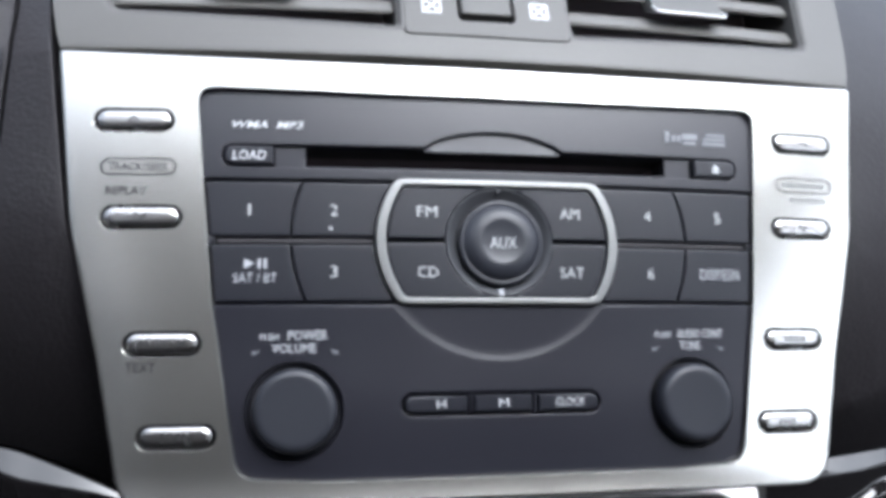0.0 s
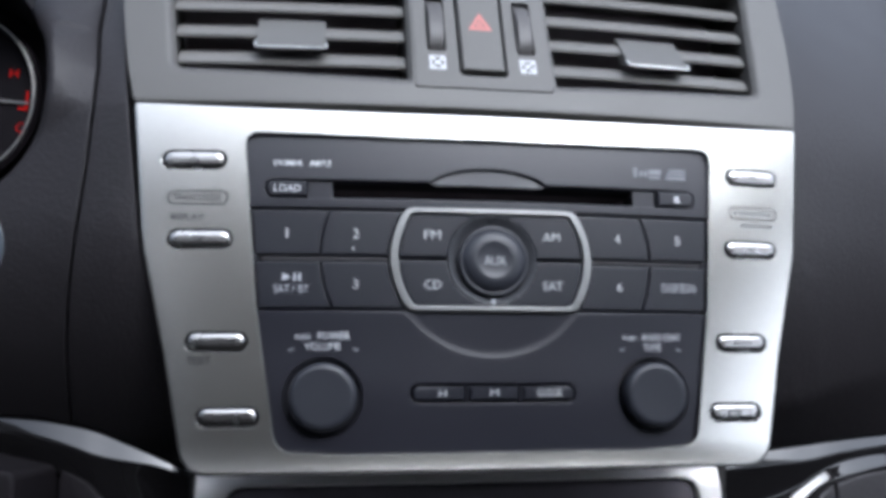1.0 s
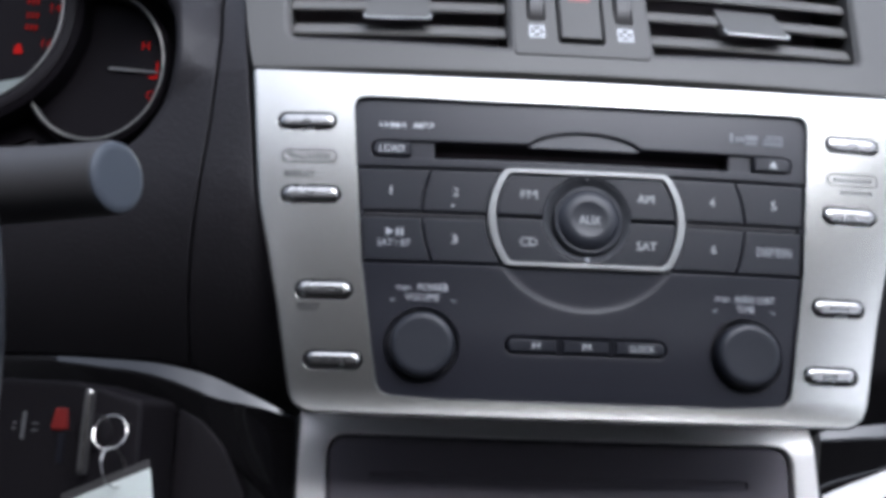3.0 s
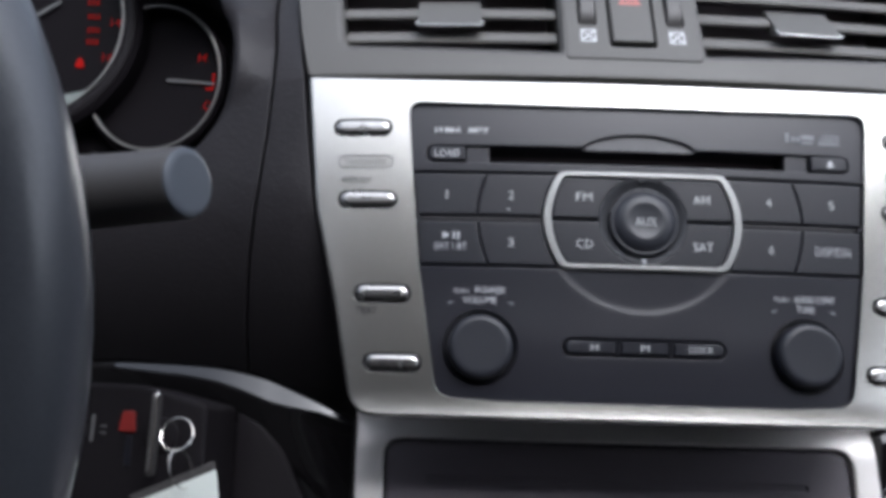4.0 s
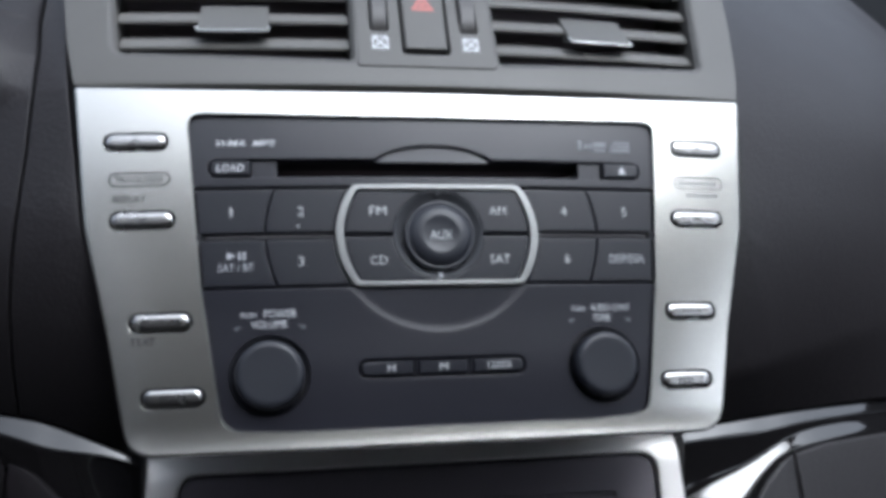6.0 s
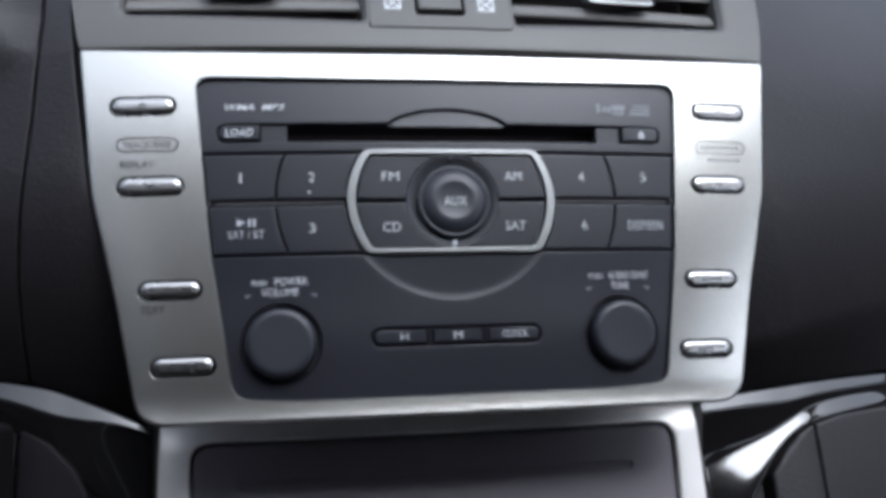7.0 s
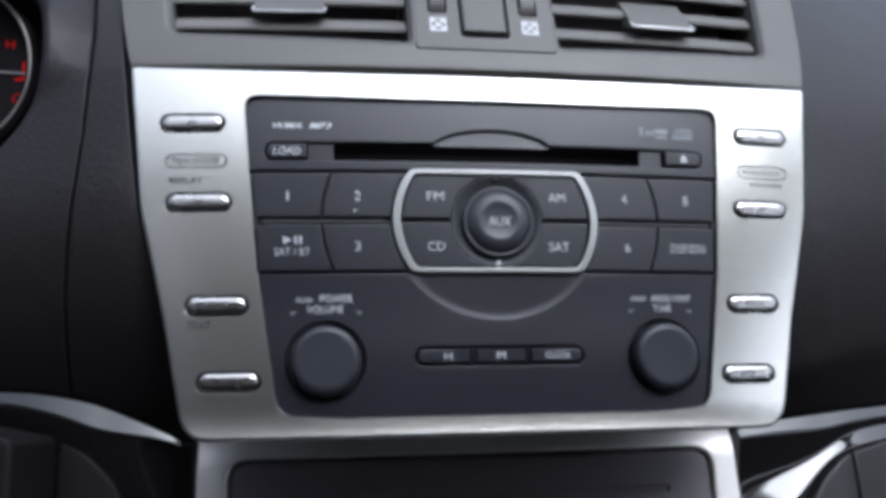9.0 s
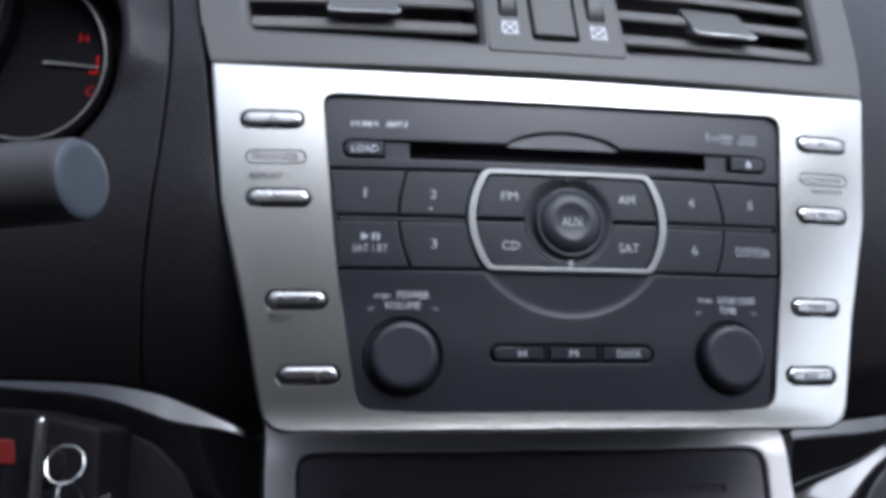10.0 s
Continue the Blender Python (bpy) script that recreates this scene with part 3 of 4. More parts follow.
        part("knob", lathe(B(), profile, s * 68.6, -66.7), KNOB, radio, "matt black rotary knob")
        part("knob_skirt", lathe(B(), [(15.5, -3.6), (15.45, -2.4), (15.2, -2.05), (14.8, -2.0), (14.4, -2.4)], s * 68.6, -66.7), KEYBLACK, radio)
    for s, words in ((-1, ("POWER", "VOLUME")), (1, ("AUDIO CONT", "TUNE"))):
        x = s * 68.6
        bm = B()
        if s < 0:
            lettering(bm, "PUSH", -77.0, -42.9, 5.8, 1.9)
            lettering(bm, words[0], -64.6, -42.4, 12.6, 3.1)
            lettering(bm, words[1], -69.0, -46.6, 14.2, 3.0)
        else:
            lettering(bm, "PUSH", 59.2, -42.9, 5.8, 1.9)
            lettering(bm, words[0], 73.6, -42.6, 17.6, 2.9, weight=-0.004)
            lettering(bm, words[1], 69.4, -46.8, 7.8, 3.0)
        part("knob_lettering", bm, WHITE, radio)
        for q in (-1, 1):
            arrow = [(x + q * 11.2, -46.6), (x + q * 13.2, -47.6), (x + q * 13.9, -46.9), (x + q * 14.3, -49.0), (x + q * 12.0, -48.8), (x + q * 12.6, -48.1), (x + q * 10.9, -47.2)]
            part("turn_arrow", slab(B(), [(mx + (ax - mx) * 0.75, -47.9 + (az + 47.9) * 0.6) for mx in (x + q * 12.6,) for ax, az in arrow], -0.1, 0.07, 0, step=0), FAINTPRINT, radio)
    for x0, x1, word, rr in ((-33.0, -12.1, "H", [2.8, 0.4, 0.4, 2.8]), (-9.9, 10.1, "M", 0.4), (12.3, 33.4, "CLOCK", [0.4, 2.8, 2.8, 0.4])):
        key = part("clock_key", slab(B(), rounded(box2(x0, -68.4, x1, -62.8), rr), -5, 0.7, 0.9, step=8), KEYBLACK, radio)
        part("key_lettering", lettering(B(), word, {"H": -21.0, "M": 0.2, "CLOCK": 23.4}[word], -65.5, {"H": 3.0, "M": 3.4, "CLOCK": 10.4}[word], 2.9, 0.7, weight=0.0), KEYPRINT, key)
    for x in (-11.0, 11.2):
        part("key_rib", slab(B(), box2(x - 0.45, -69.1, x + 0.45, -62.1), -5, 0.1, 0.25, step=0), FACE, radio)
    return radio


build_radio()


# ---------------------------------------------------------------- vents and hazard switch above the radio
def vent_edge(z, s):
    return s * (148.6 + 0.27 * (z - 56) - 0.0012 * (z - 56) ** 2)


VENT_L = rounded([(-33.6, 70.6), (-33.6, 139), (-143, 141), (-133, 74.0)], [1.5, 4, 6, 4])
VENT_R = [(-x, z) for x, z in VENT_L]


def build_vents():
    shell = thing("vent_surround", (0, 20, 60), "charcoal grained plastic surround of the centre air vents", "dashboard trim")
    tucked = lambda x, z, d: stack_warp(x, z, d - 0.007 * max(0.0, 72.0 - z) ** 2)     # the lower edge turns in behind the bezel
    lip = [(vent_edge(56, -1), 56.4), (vent_edge(56, 1), 56.4), (vent_edge(61, 1), 61.0), (vent_edge(61, -1), 61.0)]
    part("lower_lip", slab(B(), lip, -16, 0.6, 0, step=8, steps_z=1.5, warp=tucked), GREY, shell)
    out = [(vent_edge(61, -1), 61.0), (vent_edge(61, 1), 61.0)] + [(vent_edge(z, 1), z) for z in (80, 105, 130, 150)] + [(120, 158), (-120, 158)] + [(vent_edge(z, -1), z) for z in (150, 130, 105, 80)]
    cluster = rounded([(-30.8, 66.2), (30.8, 66.2), (31.6, 150), (-31.6, 150)], 1.5)
    part("surround", slab(B(), out, -16, 0.6, 0, [inset(VENT_L if area(VENT_L) > 0 else VENT_L[::-1], -0.3), inset(VENT_R if area(VENT_R) > 0 else VENT_R[::-1], -0.3), inset(cluster, -0.3)], step=8, steps_z=3, hole_bevel=[3.4, 3.4, 0.3], seg=5, warp=tucked), GREY, shell)
    for s, outline in ((-1, VENT_L), (1, VENT_R)):
        vent = thing("air_vent", (s * 85, 25, 105), "black slatted car air vent with a sliding tab", "air vent", "centre air vents")
        rim = inset(outline if area(outline) > 0 else outline[::-1], -2.4)
        part("frame", slab(B(), rim, -40, -1.7, 0.2, [outline], step=8, steps_z=10, hole_bevel=0.5), GREY, vent)
        part("duct", slab(B(), rim, -60, -37, 0, step=10, steps_z=10), DUCT, vent)
        for j in range(5):
            z = 80.0 + 15.1 * j
            x1 = 132.9 + (z - 74) * 0.15
            prof = [(-5.4, -0.4), (-5.8, 2.0), (-7.4, 5.2), (-11, 7.8), (-22, 9.2), (-22, 7.6), (-11, 2.6), (-6.2, -1.5)]
            bm = B()
            rows = []
            for x in [34.2 + (x1 - 34.2) * i / 14 for i in range(15)]:
                rows.append([stack_warp(s * x, z + dz, d) for d, dz in prof + prof[:1]])
            strip(bm, rows)
            bm.faces.new([v for v in bm.verts[:8]][::-1])
            bmesh.ops.recalc_face_normals(bm, faces=bm.faces[:])
            part("slat", bm, SLAT, vent)
        xa, xb = 70.0, 100.2
        bm = B()
        prof = [(-10.5, 105.4), (-9.2, 106.0), (-8.0, 105.2), (0.2, 87.2), (0.8, 85.6), (0.2, 84.4), (-9, 90)]
        rows = [[stack_warp(s * x, z, d) for d, z in prof] for x in (xa, xa + 0.6, xb - 0.6, xb)]
        strip(bm, rows)
        n = len(prof)
        bm.verts.ensure_lookup_table()
        bm.faces.new(bm.verts[:n])
        bm.faces.new(bm.verts[3 * n:4 * n])
        bmesh.ops.recalc_face_normals(bm, faces=bm.faces[:])
        tab = part("tab", bm, TABGREY, vent, "grey sliding tab")
        part("chrome_edge", tube(B(), [Vector(stack_warp(s * x, z, d)) for x, z, d in ((xa - 0.4, 88.4, -0.8), (xa - 0.2, 85.2, 1.0), (xa + 1.0, 84.6, 1.2), ((xa + xb) / 2, 84.6, 1.3), (xb - 1.0, 84.6, 1.2), (xb + 0.2, 85.2, 1.0), (xb + 0.4, 88.4, -0.8))], 0.5, 8), EDGE, tab, "chrome edge")
    panel = thing("hazard_switch", (0, 20, 95), "grey switch panel with hazard button and thumbwheels", "switch panel")
    wheels = [rounded(box2(s * 20.6 - 4.2, 86.2, s * 20.6 + 4.2, 117.4), 1.6) for s in (-1, 1)]
    hz = rounded([(-10.9, 73.0), (10.9, 73.0), (11.4, 128), (-11.4, 128)], 2.5)
    part("plate", slab(B(), cluster, -16, 0.9, 0.35, wheels + [hz], step=8, steps_z=8), GREY, panel)
    button = part("hazard_button", slab(B(), [(x, max(z, 75.2) if z < 75.2 and abs(x) < 7 else z + (1.4 if z < 76 else 0)) for x, z in inset(hz, 1.2)], -16, 1.9, 1.4, step=8, steps_z=8), GREY, panel, "rounded grey hazard button")
    tri = rounded([(-5.6, 98.6), (5.6, 98.6), (0, 108.8)], 0.5)
    part("warning_triangle", slab(B(), tri, 1.8, 2.02, 0, [rounded([(-2.9, 100.4), (2.9, 100.4), (0, 105.4)], 0.3)], step=0), HAZARD, button, "red outlined warning triangle")
    part("warning_triangle", slab(B(), rounded([(-1.9, 101.0), (1.9, 101.0), (0, 104.3)], 0.3), 1.8, 2.02, 0, step=0), HAZARD, button)
    part("backing", slab(B(), inset(cluster, 1), -18, -14, 0, step=8, steps_z=8), GAP, panel)
    for s in (-1, 1):
        bm = B()
        rows = []
        for i in range(25):
            a = radians(-66 + 132 * i / 24)
            z, d = 101.8 + 17.0 * math.sin(a), -7.2 + 11.2 * math.cos(a)
            rows.append([stack_warp(s * 20.6 + x, z, d + e) for x, e in ((-3.5, -8), (-3.5, -0.6), (-2.9, 0), (2.9, 0), (3.5, -0.6), (3.5, -8))])
        strip(bm, rows)
        bmesh.ops.recalc_face_normals(bm, faces=bm.faces[:])
        part("thumbwheel", bm, RUBBER, panel, "black ribbed thumbwheel")
        cx, cz = s * 20.6, 79.6
        bm = slab(B(), box2(cx - 3.6, cz - 3.7, cx + 3.6, cz + 3.7), 0.8, 0.97, 0, [box2(cx - 2.8, cz - 2.9, cx + 2.8, cz + 2.9)], step=0)
        for q in (-1, 1):
            slab(bm, [(cx - 2.9, cz - q * 2.3), (cx - 2.3, cz - q * 2.9), (cx + 2.9, cz + q * 2.3), (cx + 2.3, cz + q * 2.9)], 0.8, 0.97, 0, step=0)
        part("vent_symbol", bm, WHITE, panel, "white closed-vent symbol")
        bm = slab(B(), box2(cx - 3.4, 120.4, cx + 3.4, 122.0), 0.8, 0.97, 0, step=0)
        slab(bm, box2(cx - 3.4, 122.8, cx + 3.4, 124.0), 0.8, 0.97, 0, step=0)
        slab(bm, box2(cx - 3.4, 124.8, cx + 3.4, 126.0), 0.8, 0.97, 0, step=0)
        part("vent_symbol", bm, WHITE, panel, "white open-vent symbol")


build_vents()


# ---------------------------------------------------------------- storage compartment below the radio
def console_warp(x, z, d):
    return x, 53.0 + 0.00015 * x * x + (z + 104) * 0.16 + 0.02 * max(0.0, z + 109) ** 2 - d, z


def build_storage():
    box = thing("storage_compartment", (0, 45, -130), "dark closed storage flap in a satin silver frame", "storage compartment")
    out = rounded([(-119, -260), (118, -260), (122.6, -97), (125, -84), (-125, -84), (-123.6, -97)], 2)
    flap = rounded([(-105, -215), (105, -215), (110.4, -104.8), (-110.4, -104.8)], [10, 10, 9, 9], 4)
    part("frame", slab(B(), out, -14, 0.0, 1.4, [flap], warp=console_warp, step=10, steps_z=2.5, hole_bevel=1.6), FRAMESILVER, box, "satin silver frame")
    lid = slab(B(), inset(flap, 0.6), -12, -2.2, 2.0, [rounded(box2(-89, -124.2, 88, -121.4), 1.2)], warp=console_warp, step=10, hole_bevel=0.5)
    flap_ob = part("flap", lid, FLAP, box, "matt black flap")
    part("groove", slab(B(), box2(-90, -125, 89, -120.6), -12, -3.6, 0, warp=console_warp, step=10), FLAP, flap_ob)
    part("backing", slab(B(), inset(out, 4), -16, -11, 0, warp=console_warp, step=12), GAP, box)


build_storage()


# ---------------------------------------------------------------- dashboard skins left and right
def dash_y(x, z):
    a = abs(x)
    y = 8.0 + 0.30 * max(0.0, a - 150) + 0.0005 * max(0.0, a - 150) ** 2
    rise = max(0.0, z - 40)
    if x > 0:
        bent = min(rise, 110.0)
        soft = 14 * math.log(1 + math.exp((z - 57) / 14)) if z < 400 else z - 57     # an easy bend, with no crease
        y += 0.33 * soft + 0.0019 * bent * (2 * rise - bent)     # runs straight on above the bend
    else:
        y += 0.33 * max(0.0, z - 57) + 0.0024 * rise ** 2
    if x < 0:
        y += 0.0057 * max(0.0, 10 - z) ** 2
    else:
        fold = -66 + 0.26 * (min(x, 320) - 149)     # the skin folds under along this line
        y += 0.0031 * max(0.0, 10 - max(z, fold)) ** 2
        below = max(0.0, fold - z)
        y += (58 + 0.2 * (a - 149) - y) / (fold + 90) * below * below / (below + 5.0)
    if x < -166:
        t, u = min(1.0, (-166 - x) / 20), min(1.0, max(0.0, (z - 40) / 45))
        y -= 15 * t * t * (3 - 2 * t) * u * u * (3 - 2 * u)
    return y


def dash_warp(x, z, d):
    return x, dash_y(x, z) - d, z


GAUGE, SPEEDO = (-229.9, 65.8, 37.9), (-298.0, 89.5, 57.5)


def cowl_outline(extra):
    pts = []
    for (cx, cz, r), (ox, oz, o) in (((*GAUGE[:2], GAUGE[2] + extra), (*SPEEDO[:2], SPEEDO[2] + extra)), ((*SPEEDO[:2], SPEEDO[2] + extra), (*GAUGE[:2], GAUGE[2] + extra))):
        k, q = (0.87, 1.0) if cx == GAUGE[0] else (1.0, 0.87)     # the small gauge's recess is an upright oval
        for x, z in [(cx + (x - cx) * k, z) for x, z in circle(cx, cz, r, 64)]:
            if math.hypot((x - ox) / q, z - oz) > o:
                pts.append((x, z))
    pts.sort(key=lambda p: math.atan2(p[1] - 72, p[0] + 258))
    return pts


def build_dash():
    left = thing("dashboard", (-300, 60, 0), "black grained dashboard skin beside the driver's gauges", "dashboard")
    seam = [(-177, 158), (-170.8, 97), (-167.4, 75), (-165.8, 55), (-166.9, 28), (-169.0, 5), (-171.3, -16), (-173.8, -39), (-177.5, -88)]
    inner = [(-176.3, 158)] + [(x + 0.6, z) for x, z in seam[1:-1]] + [(-176.4, -76.0), (-168, -78.0), (-152, -84.4), (-134, -92.6), (-124, -97.0), (-131.6, -50), (-142.9, -6), (-151.2, 56), (-170.8, 156)]
    part("side_skin", slab(B(), inner, -14, 0.4, 0.8, warp=dash_warp, step=8, steps_z=8), DASH, left)
    cowl = cowl_outline(11.5)
    outer = [(x - 0.6, z) for x, z in seam[:-1]] + [(-177.4, -75.8), (-193, -73.0), (-240, -70.6), (-520, -67.4), (-520, 170), (-176, 170)]
    part("cowl_skin", slab(B(), outer, -14, 0.4, 0.8, [cowl], warp=dash_warp, step=10, steps_z=8, hole_bevel=5.0, seg=5), DASH, left)
    bm = B()
    n = len(cowl)
    strip(bm, [[(x, dash_y(x, z) + 4, z) for x, z in cowl + cowl[:1]], [(x, dash_y(x, z) + 75, z) for x, z in cowl + cowl[:1]]])
    part("cowl_wall", bm, KNEE, left)
    # hood mostly out of view, added to keep sky light off the dials
    hood = [p for p in cowl if p[1] > 96]
    hood.sort(key=lambda p: -p[0])
    bm = B()
    strip(bm, [[(x, dash_y(x, z) + 2, z) for x, z in hood], [(x, dash_y(x, z) - 70 * min(1.0, (z - 96) / 14), z + 4) for x, z in hood], [(x, dash_y(x, z) - 70 * min(1.0, (z - 96) / 14) + 4, z + 14) for x, z in hood], [(x, dash_y(x, z) + 2, z + 22) for x, z in hood]])
    bmesh.ops.recalc_face_normals(bm, faces=bm.faces[:])
    part("gauge_hood", bm, DASH, left)
    right = thing("dashboard", (300, 60, 0), "smooth black grained dashboard skin on the passenger's side", "dashboard")
    pts = [(124, -99), (132, -94), (146, -91.4), (172, -89.4), (215, -86), (258, -83.4), (560, -78), (560, 440), (206, 440), (190, 330), (172, 170), (150.6, 56), (142.2, -6), (130.8, -50)]
    part("skin", slab(B(), pts, -14, -0.5, 0.8, warp=dash_warp, step=12, steps_z=3), DASH, right)
    edge = [(127, -96), (132.4, -50), (143.8, -6), (152.2, 56), (163, 110), (171, 160)]
    part("joint_seal", tube(B(), [dash_warp(x - 1.6, z, -2.2) for x, z in edge], 1.2, 8), GAP, right, "black rubber joint seal")
    top = thing("dash_top", (0, 150, 170), "black dashboard top below the windscreen", "dashboard")
    bm = B()
    rows = []
    for x in list(range(-560, 150, 40)) + [150, 172, 173] + list(range(190, 561, 40)):
        a = x if abs(x) > 150 else (150 if x >= 0 else -150)
        z0 = 168 if x < 173 else 438
        y0 = dash_y(a, z0)
        rows.append([(x, y0 - 2, z0), (x, y0 + 22, z0 + 20), (x, y0 + 90, z0 + 64), (x, 700, z0 + 64 + 0.625 * (610 - y0))])
    part("top_skin", strip(bm, rows), DASH, top)


build_dash()


# ---------------------------------------------------------------- driver's gauges
def gauge_warp(y):
    return lambda x, z, d: (x, y - d, z)


def build_gauges():
    ob = thing("instrument_cluster", (-265, 60, 72), "dark instrument cluster with chrome-rimmed gauges and red figures", "gauge")
    part("back_plate", slab(B(), cowl_outline(11.2), -14, -9, 0, warp=gauge_warp(40), step=0), DIAL, ob)
    for (cx, cz, r), y, name in ((GAUGE, 37, "temperature_gauge"), (SPEEDO, 32, "speedometer")):
        body = lathe(B(), [(r + 3.5, -14), (r + 3.2, -2), (r + 1.5, -0.6), (r + 0.1, -1.6), (r - 0.3, -8), (r * 0.7, -8.2), (r * 0.4, -8.4), (0, -8.5)], cx, cz, gauge_warp(y), 72)
        rr = r + 0.2 if name == "temperature_gauge" else r - 5.6
        ring = tube(B(), [(cx + rr * math.cos(2 * math.pi * j / 72), y - 0.3, cz + rr * math.sin(2 * math.pi * j / 72)) for j in range(72)], 0.6, 10, True)
        if name == "temperature_gauge":
            for b in (body, ring):
                for v in b.verts:
                    v.co.x = cx + (v.co.x - cx) * 0.85
                hidden = [f for f in b.faces if math.hypot(f.calc_center_median().x - SPEEDO[0], f.calc_center_median().z - SPEEDO[1]) < SPEEDO[2] + 1.5]
                bmesh.ops.delete(b, geom=hidden, context="FACES")
        dial = part(name, body, DIAL, ob)
        part("ring", ring, RINGMETAL, dial, "thin satin grey metal ring")
        if name == "speedometer":
            part("barrel", lathe(B(), [(r + 0.6, -9), (r + 0.4, -0.6), (r - 1.2, 0.6), (r - 3.4, 0.7), (r - 5.2, -0.2), (r - 6.0, -1.5), (r - 6.2, -8)], cx, cz, gauge_warp(y), 72), KNEE, dial, "dark gloss barrel round the dial")
        w = gauge_warp(y + 8)
        if name == "temperature_gauge":
            part("needle", slab(B(), [(-225.7, 66.4), (-202.0, 65.6), (-202.0, 66.3), (-225.7, 67.8)], 0.6, 1.4, 0, warp=w, step=0), NEEDLE, dial)
            part("figure", lettering(B(), "H", -209.5, 80.2, 3.6, 4.2, 0.2, w), REDLIGHT, dial)
            part("figure", lettering(B(), "C", -205.1, 54.5, 3.4, 4.4, 0.2, w), REDLIGHT, dial)
            bm = slab(B(), box2(-203.4, 63.6, -202.5, 72.0), 0.2, 0.4, 0, warp=w, step=0)
            slab(bm, box2(-206.4, 63.0, -202.5, 64.0), 0.2, 0.4, 0, warp=w, step=0)
            part("scale_mark", bm, REDLIGHT, dial)
        else:
            part("figure", lettering(B(), "160", -253.4, 76.6, 8.6, 4.4, 0.2, w), REDDIM, dial)
            part("figure", lettering(B(), "140", -251.4, 95.6, 8.4, 4.4, 0.2, w), REDDIM, dial)
            bm = B()
            for x, z in ((-268.4, 106.2), (-267.4, 98.3), (-266.8, 91.0), (-266.6, 84.6)):
                for j in range(3):
                    slab(bm, box2(x + 2.2 * j, z - 1.4, x + 2.2 * j + 1.5, z + 1.4), 0.2, 0.4, 0, warp=w, step=0)
            part("scale_marking", bm, REDFAINT, dial)
            drop = rounded([(-270.8, 70.6), (-266.2, 70.6), (-267.0, 73.8), (-268.5, 76.6), (-270.0, 73.8)], 0.8)
            part("warning_light", slab(B(), drop, 0.2, 0.6, 0, warp=w, step=0), REDLIGHT, dial, "small red warning light")
            part("needle", slab(B(), [(-305, 87), (-281.0, 105.0), (-281.8, 106.0), (-306, 89)], 1.0, 2.0, 0, warp=w, step=0), NEEDLE, dial)
            seg = [(SPEEDO[0] + 51 * math.cos(radians(a)), SPEEDO[1] + 51 * math.sin(radians(a))) for a in range(-128, -27, 4)]
            seg = [p for p in seg if p[1] < SPEEDO[1] - 28]
            part("display", slab(B(), seg + [(-257.5, 60.8), (-267, 57.5), (-277, 55.3), (-300, 53.0), (-330, 54.0)], 0.2, 0.5, 0, warp=w, step=0), LCD, dial, "grey-green display strip")


build_gauges()


# ---------------------------------------------------------------- steering wheel and stalk
def build_wheel():
    c = Vector((-371.5, -167.3, -83.3))
    ob = thing("steering_wheel", c, "black leather steering wheel rim", "steering wheel")
    tilt = Matrix.Rotation(radians(7.2), 3, "Z") @ Matrix.Rotation(radians(16.8), 3, "X")
    ring = [c + tilt @ Vector((186 * math.cos(2 * math.pi * j / 96), 0, 186 * math.sin(2 * math.pi * j / 96))) for j in range(96)]
    part("rim", tube(B(), ring, 15.5, 20, True, flat=1.0), LEATHER, ob)
    hub = B()
    lathe(hub, [(78, -20), (80, 0), (72, 22), (40, 30), (0, 32)], c.x, c.z, lambda x, z, d: (x, c.y + 25 - d, z))
    part("hub", hub, LEATHER, ob)
    for a in (180, 0, 270):
        v = Vector((math.cos(radians(a)), 0, math.sin(radians(a))))
        part("spoke", tube(B(), [c + v * 60 + Vector((0, 18, 0)), c + v * 120 + Vector((0, 12, 0)), c + tilt @ (v * 184)], [22, 15, 11], 12, flat=0.6), LEATHER, ob)
    part("column", lathe(B(), [(48, -150), (48, 0), (40, 6)], c.x, c.z, lambda x, z, d: (x, c.y + 60 - d, z)), RUBBER, ob)


def build_stalk():
    tip = Vector((-171, -79, -23))
    axis = Vector((-0.91, 0.41, 0.0)).normalized()
    ob = thing("wiper_stalk", tip, "dark grey plastic wiper stalk with a flat round end", "stalk")
    bm = tube(B(), [tip + axis * s + Vector((0, 0, 0.00035 * s * s)) for s in (1.2, 2.5, 12, 30, 60, 90, 150)], [11.6, 12.3, 12.4, 12.8, 13.8, 14.8, 16], 32)
    part("shaft", bm, RUBBER, ob)
    part("end_cap", tube(B(), [tip + axis * s for s in (4, 0.6, 0.0, -0.5)], [11.9, 11.7, 11.0, 9.0], 32), CAPEND, ob, "blue-grey rounded end cap")


build_wheel()
build_stalk()


# ---------------------------------------------------------------- lower trim, knee panels, key
def band_left():
    """x, y, top edge, lower edge of the bevel, start of the lower roll, bottom edge."""
    return [(-124.8, 53, -97.6, -99.6, 0, -153), (-131, 53, -95, -96.8, 0, -143), (-141, 53, -90.2, -93.7, 0, -131), (-153, 53, -85, -92.5, 0, -120), (-162, 53.5, -81.2, -91, 0, -112.5), (-169, 54, -78.6, -88.6, 0, -106), (-176, 55, -77.2, -85.8, 0, -101.5), (-184, 56, -75.6, -83, 0, -97.5), (-196, 58, -73.8, -79.8, 0, -93), (-217, 64, -72.9, -76.9, 0, -89.5), (-242, 72, -71.8, -74.4, 0, -87), (-262, 81, -71.5, -73, 0, -87), (-360, 140, -70, -71.5, 0, -86), (-520, 240, -70, -71.5, 0, -86)]


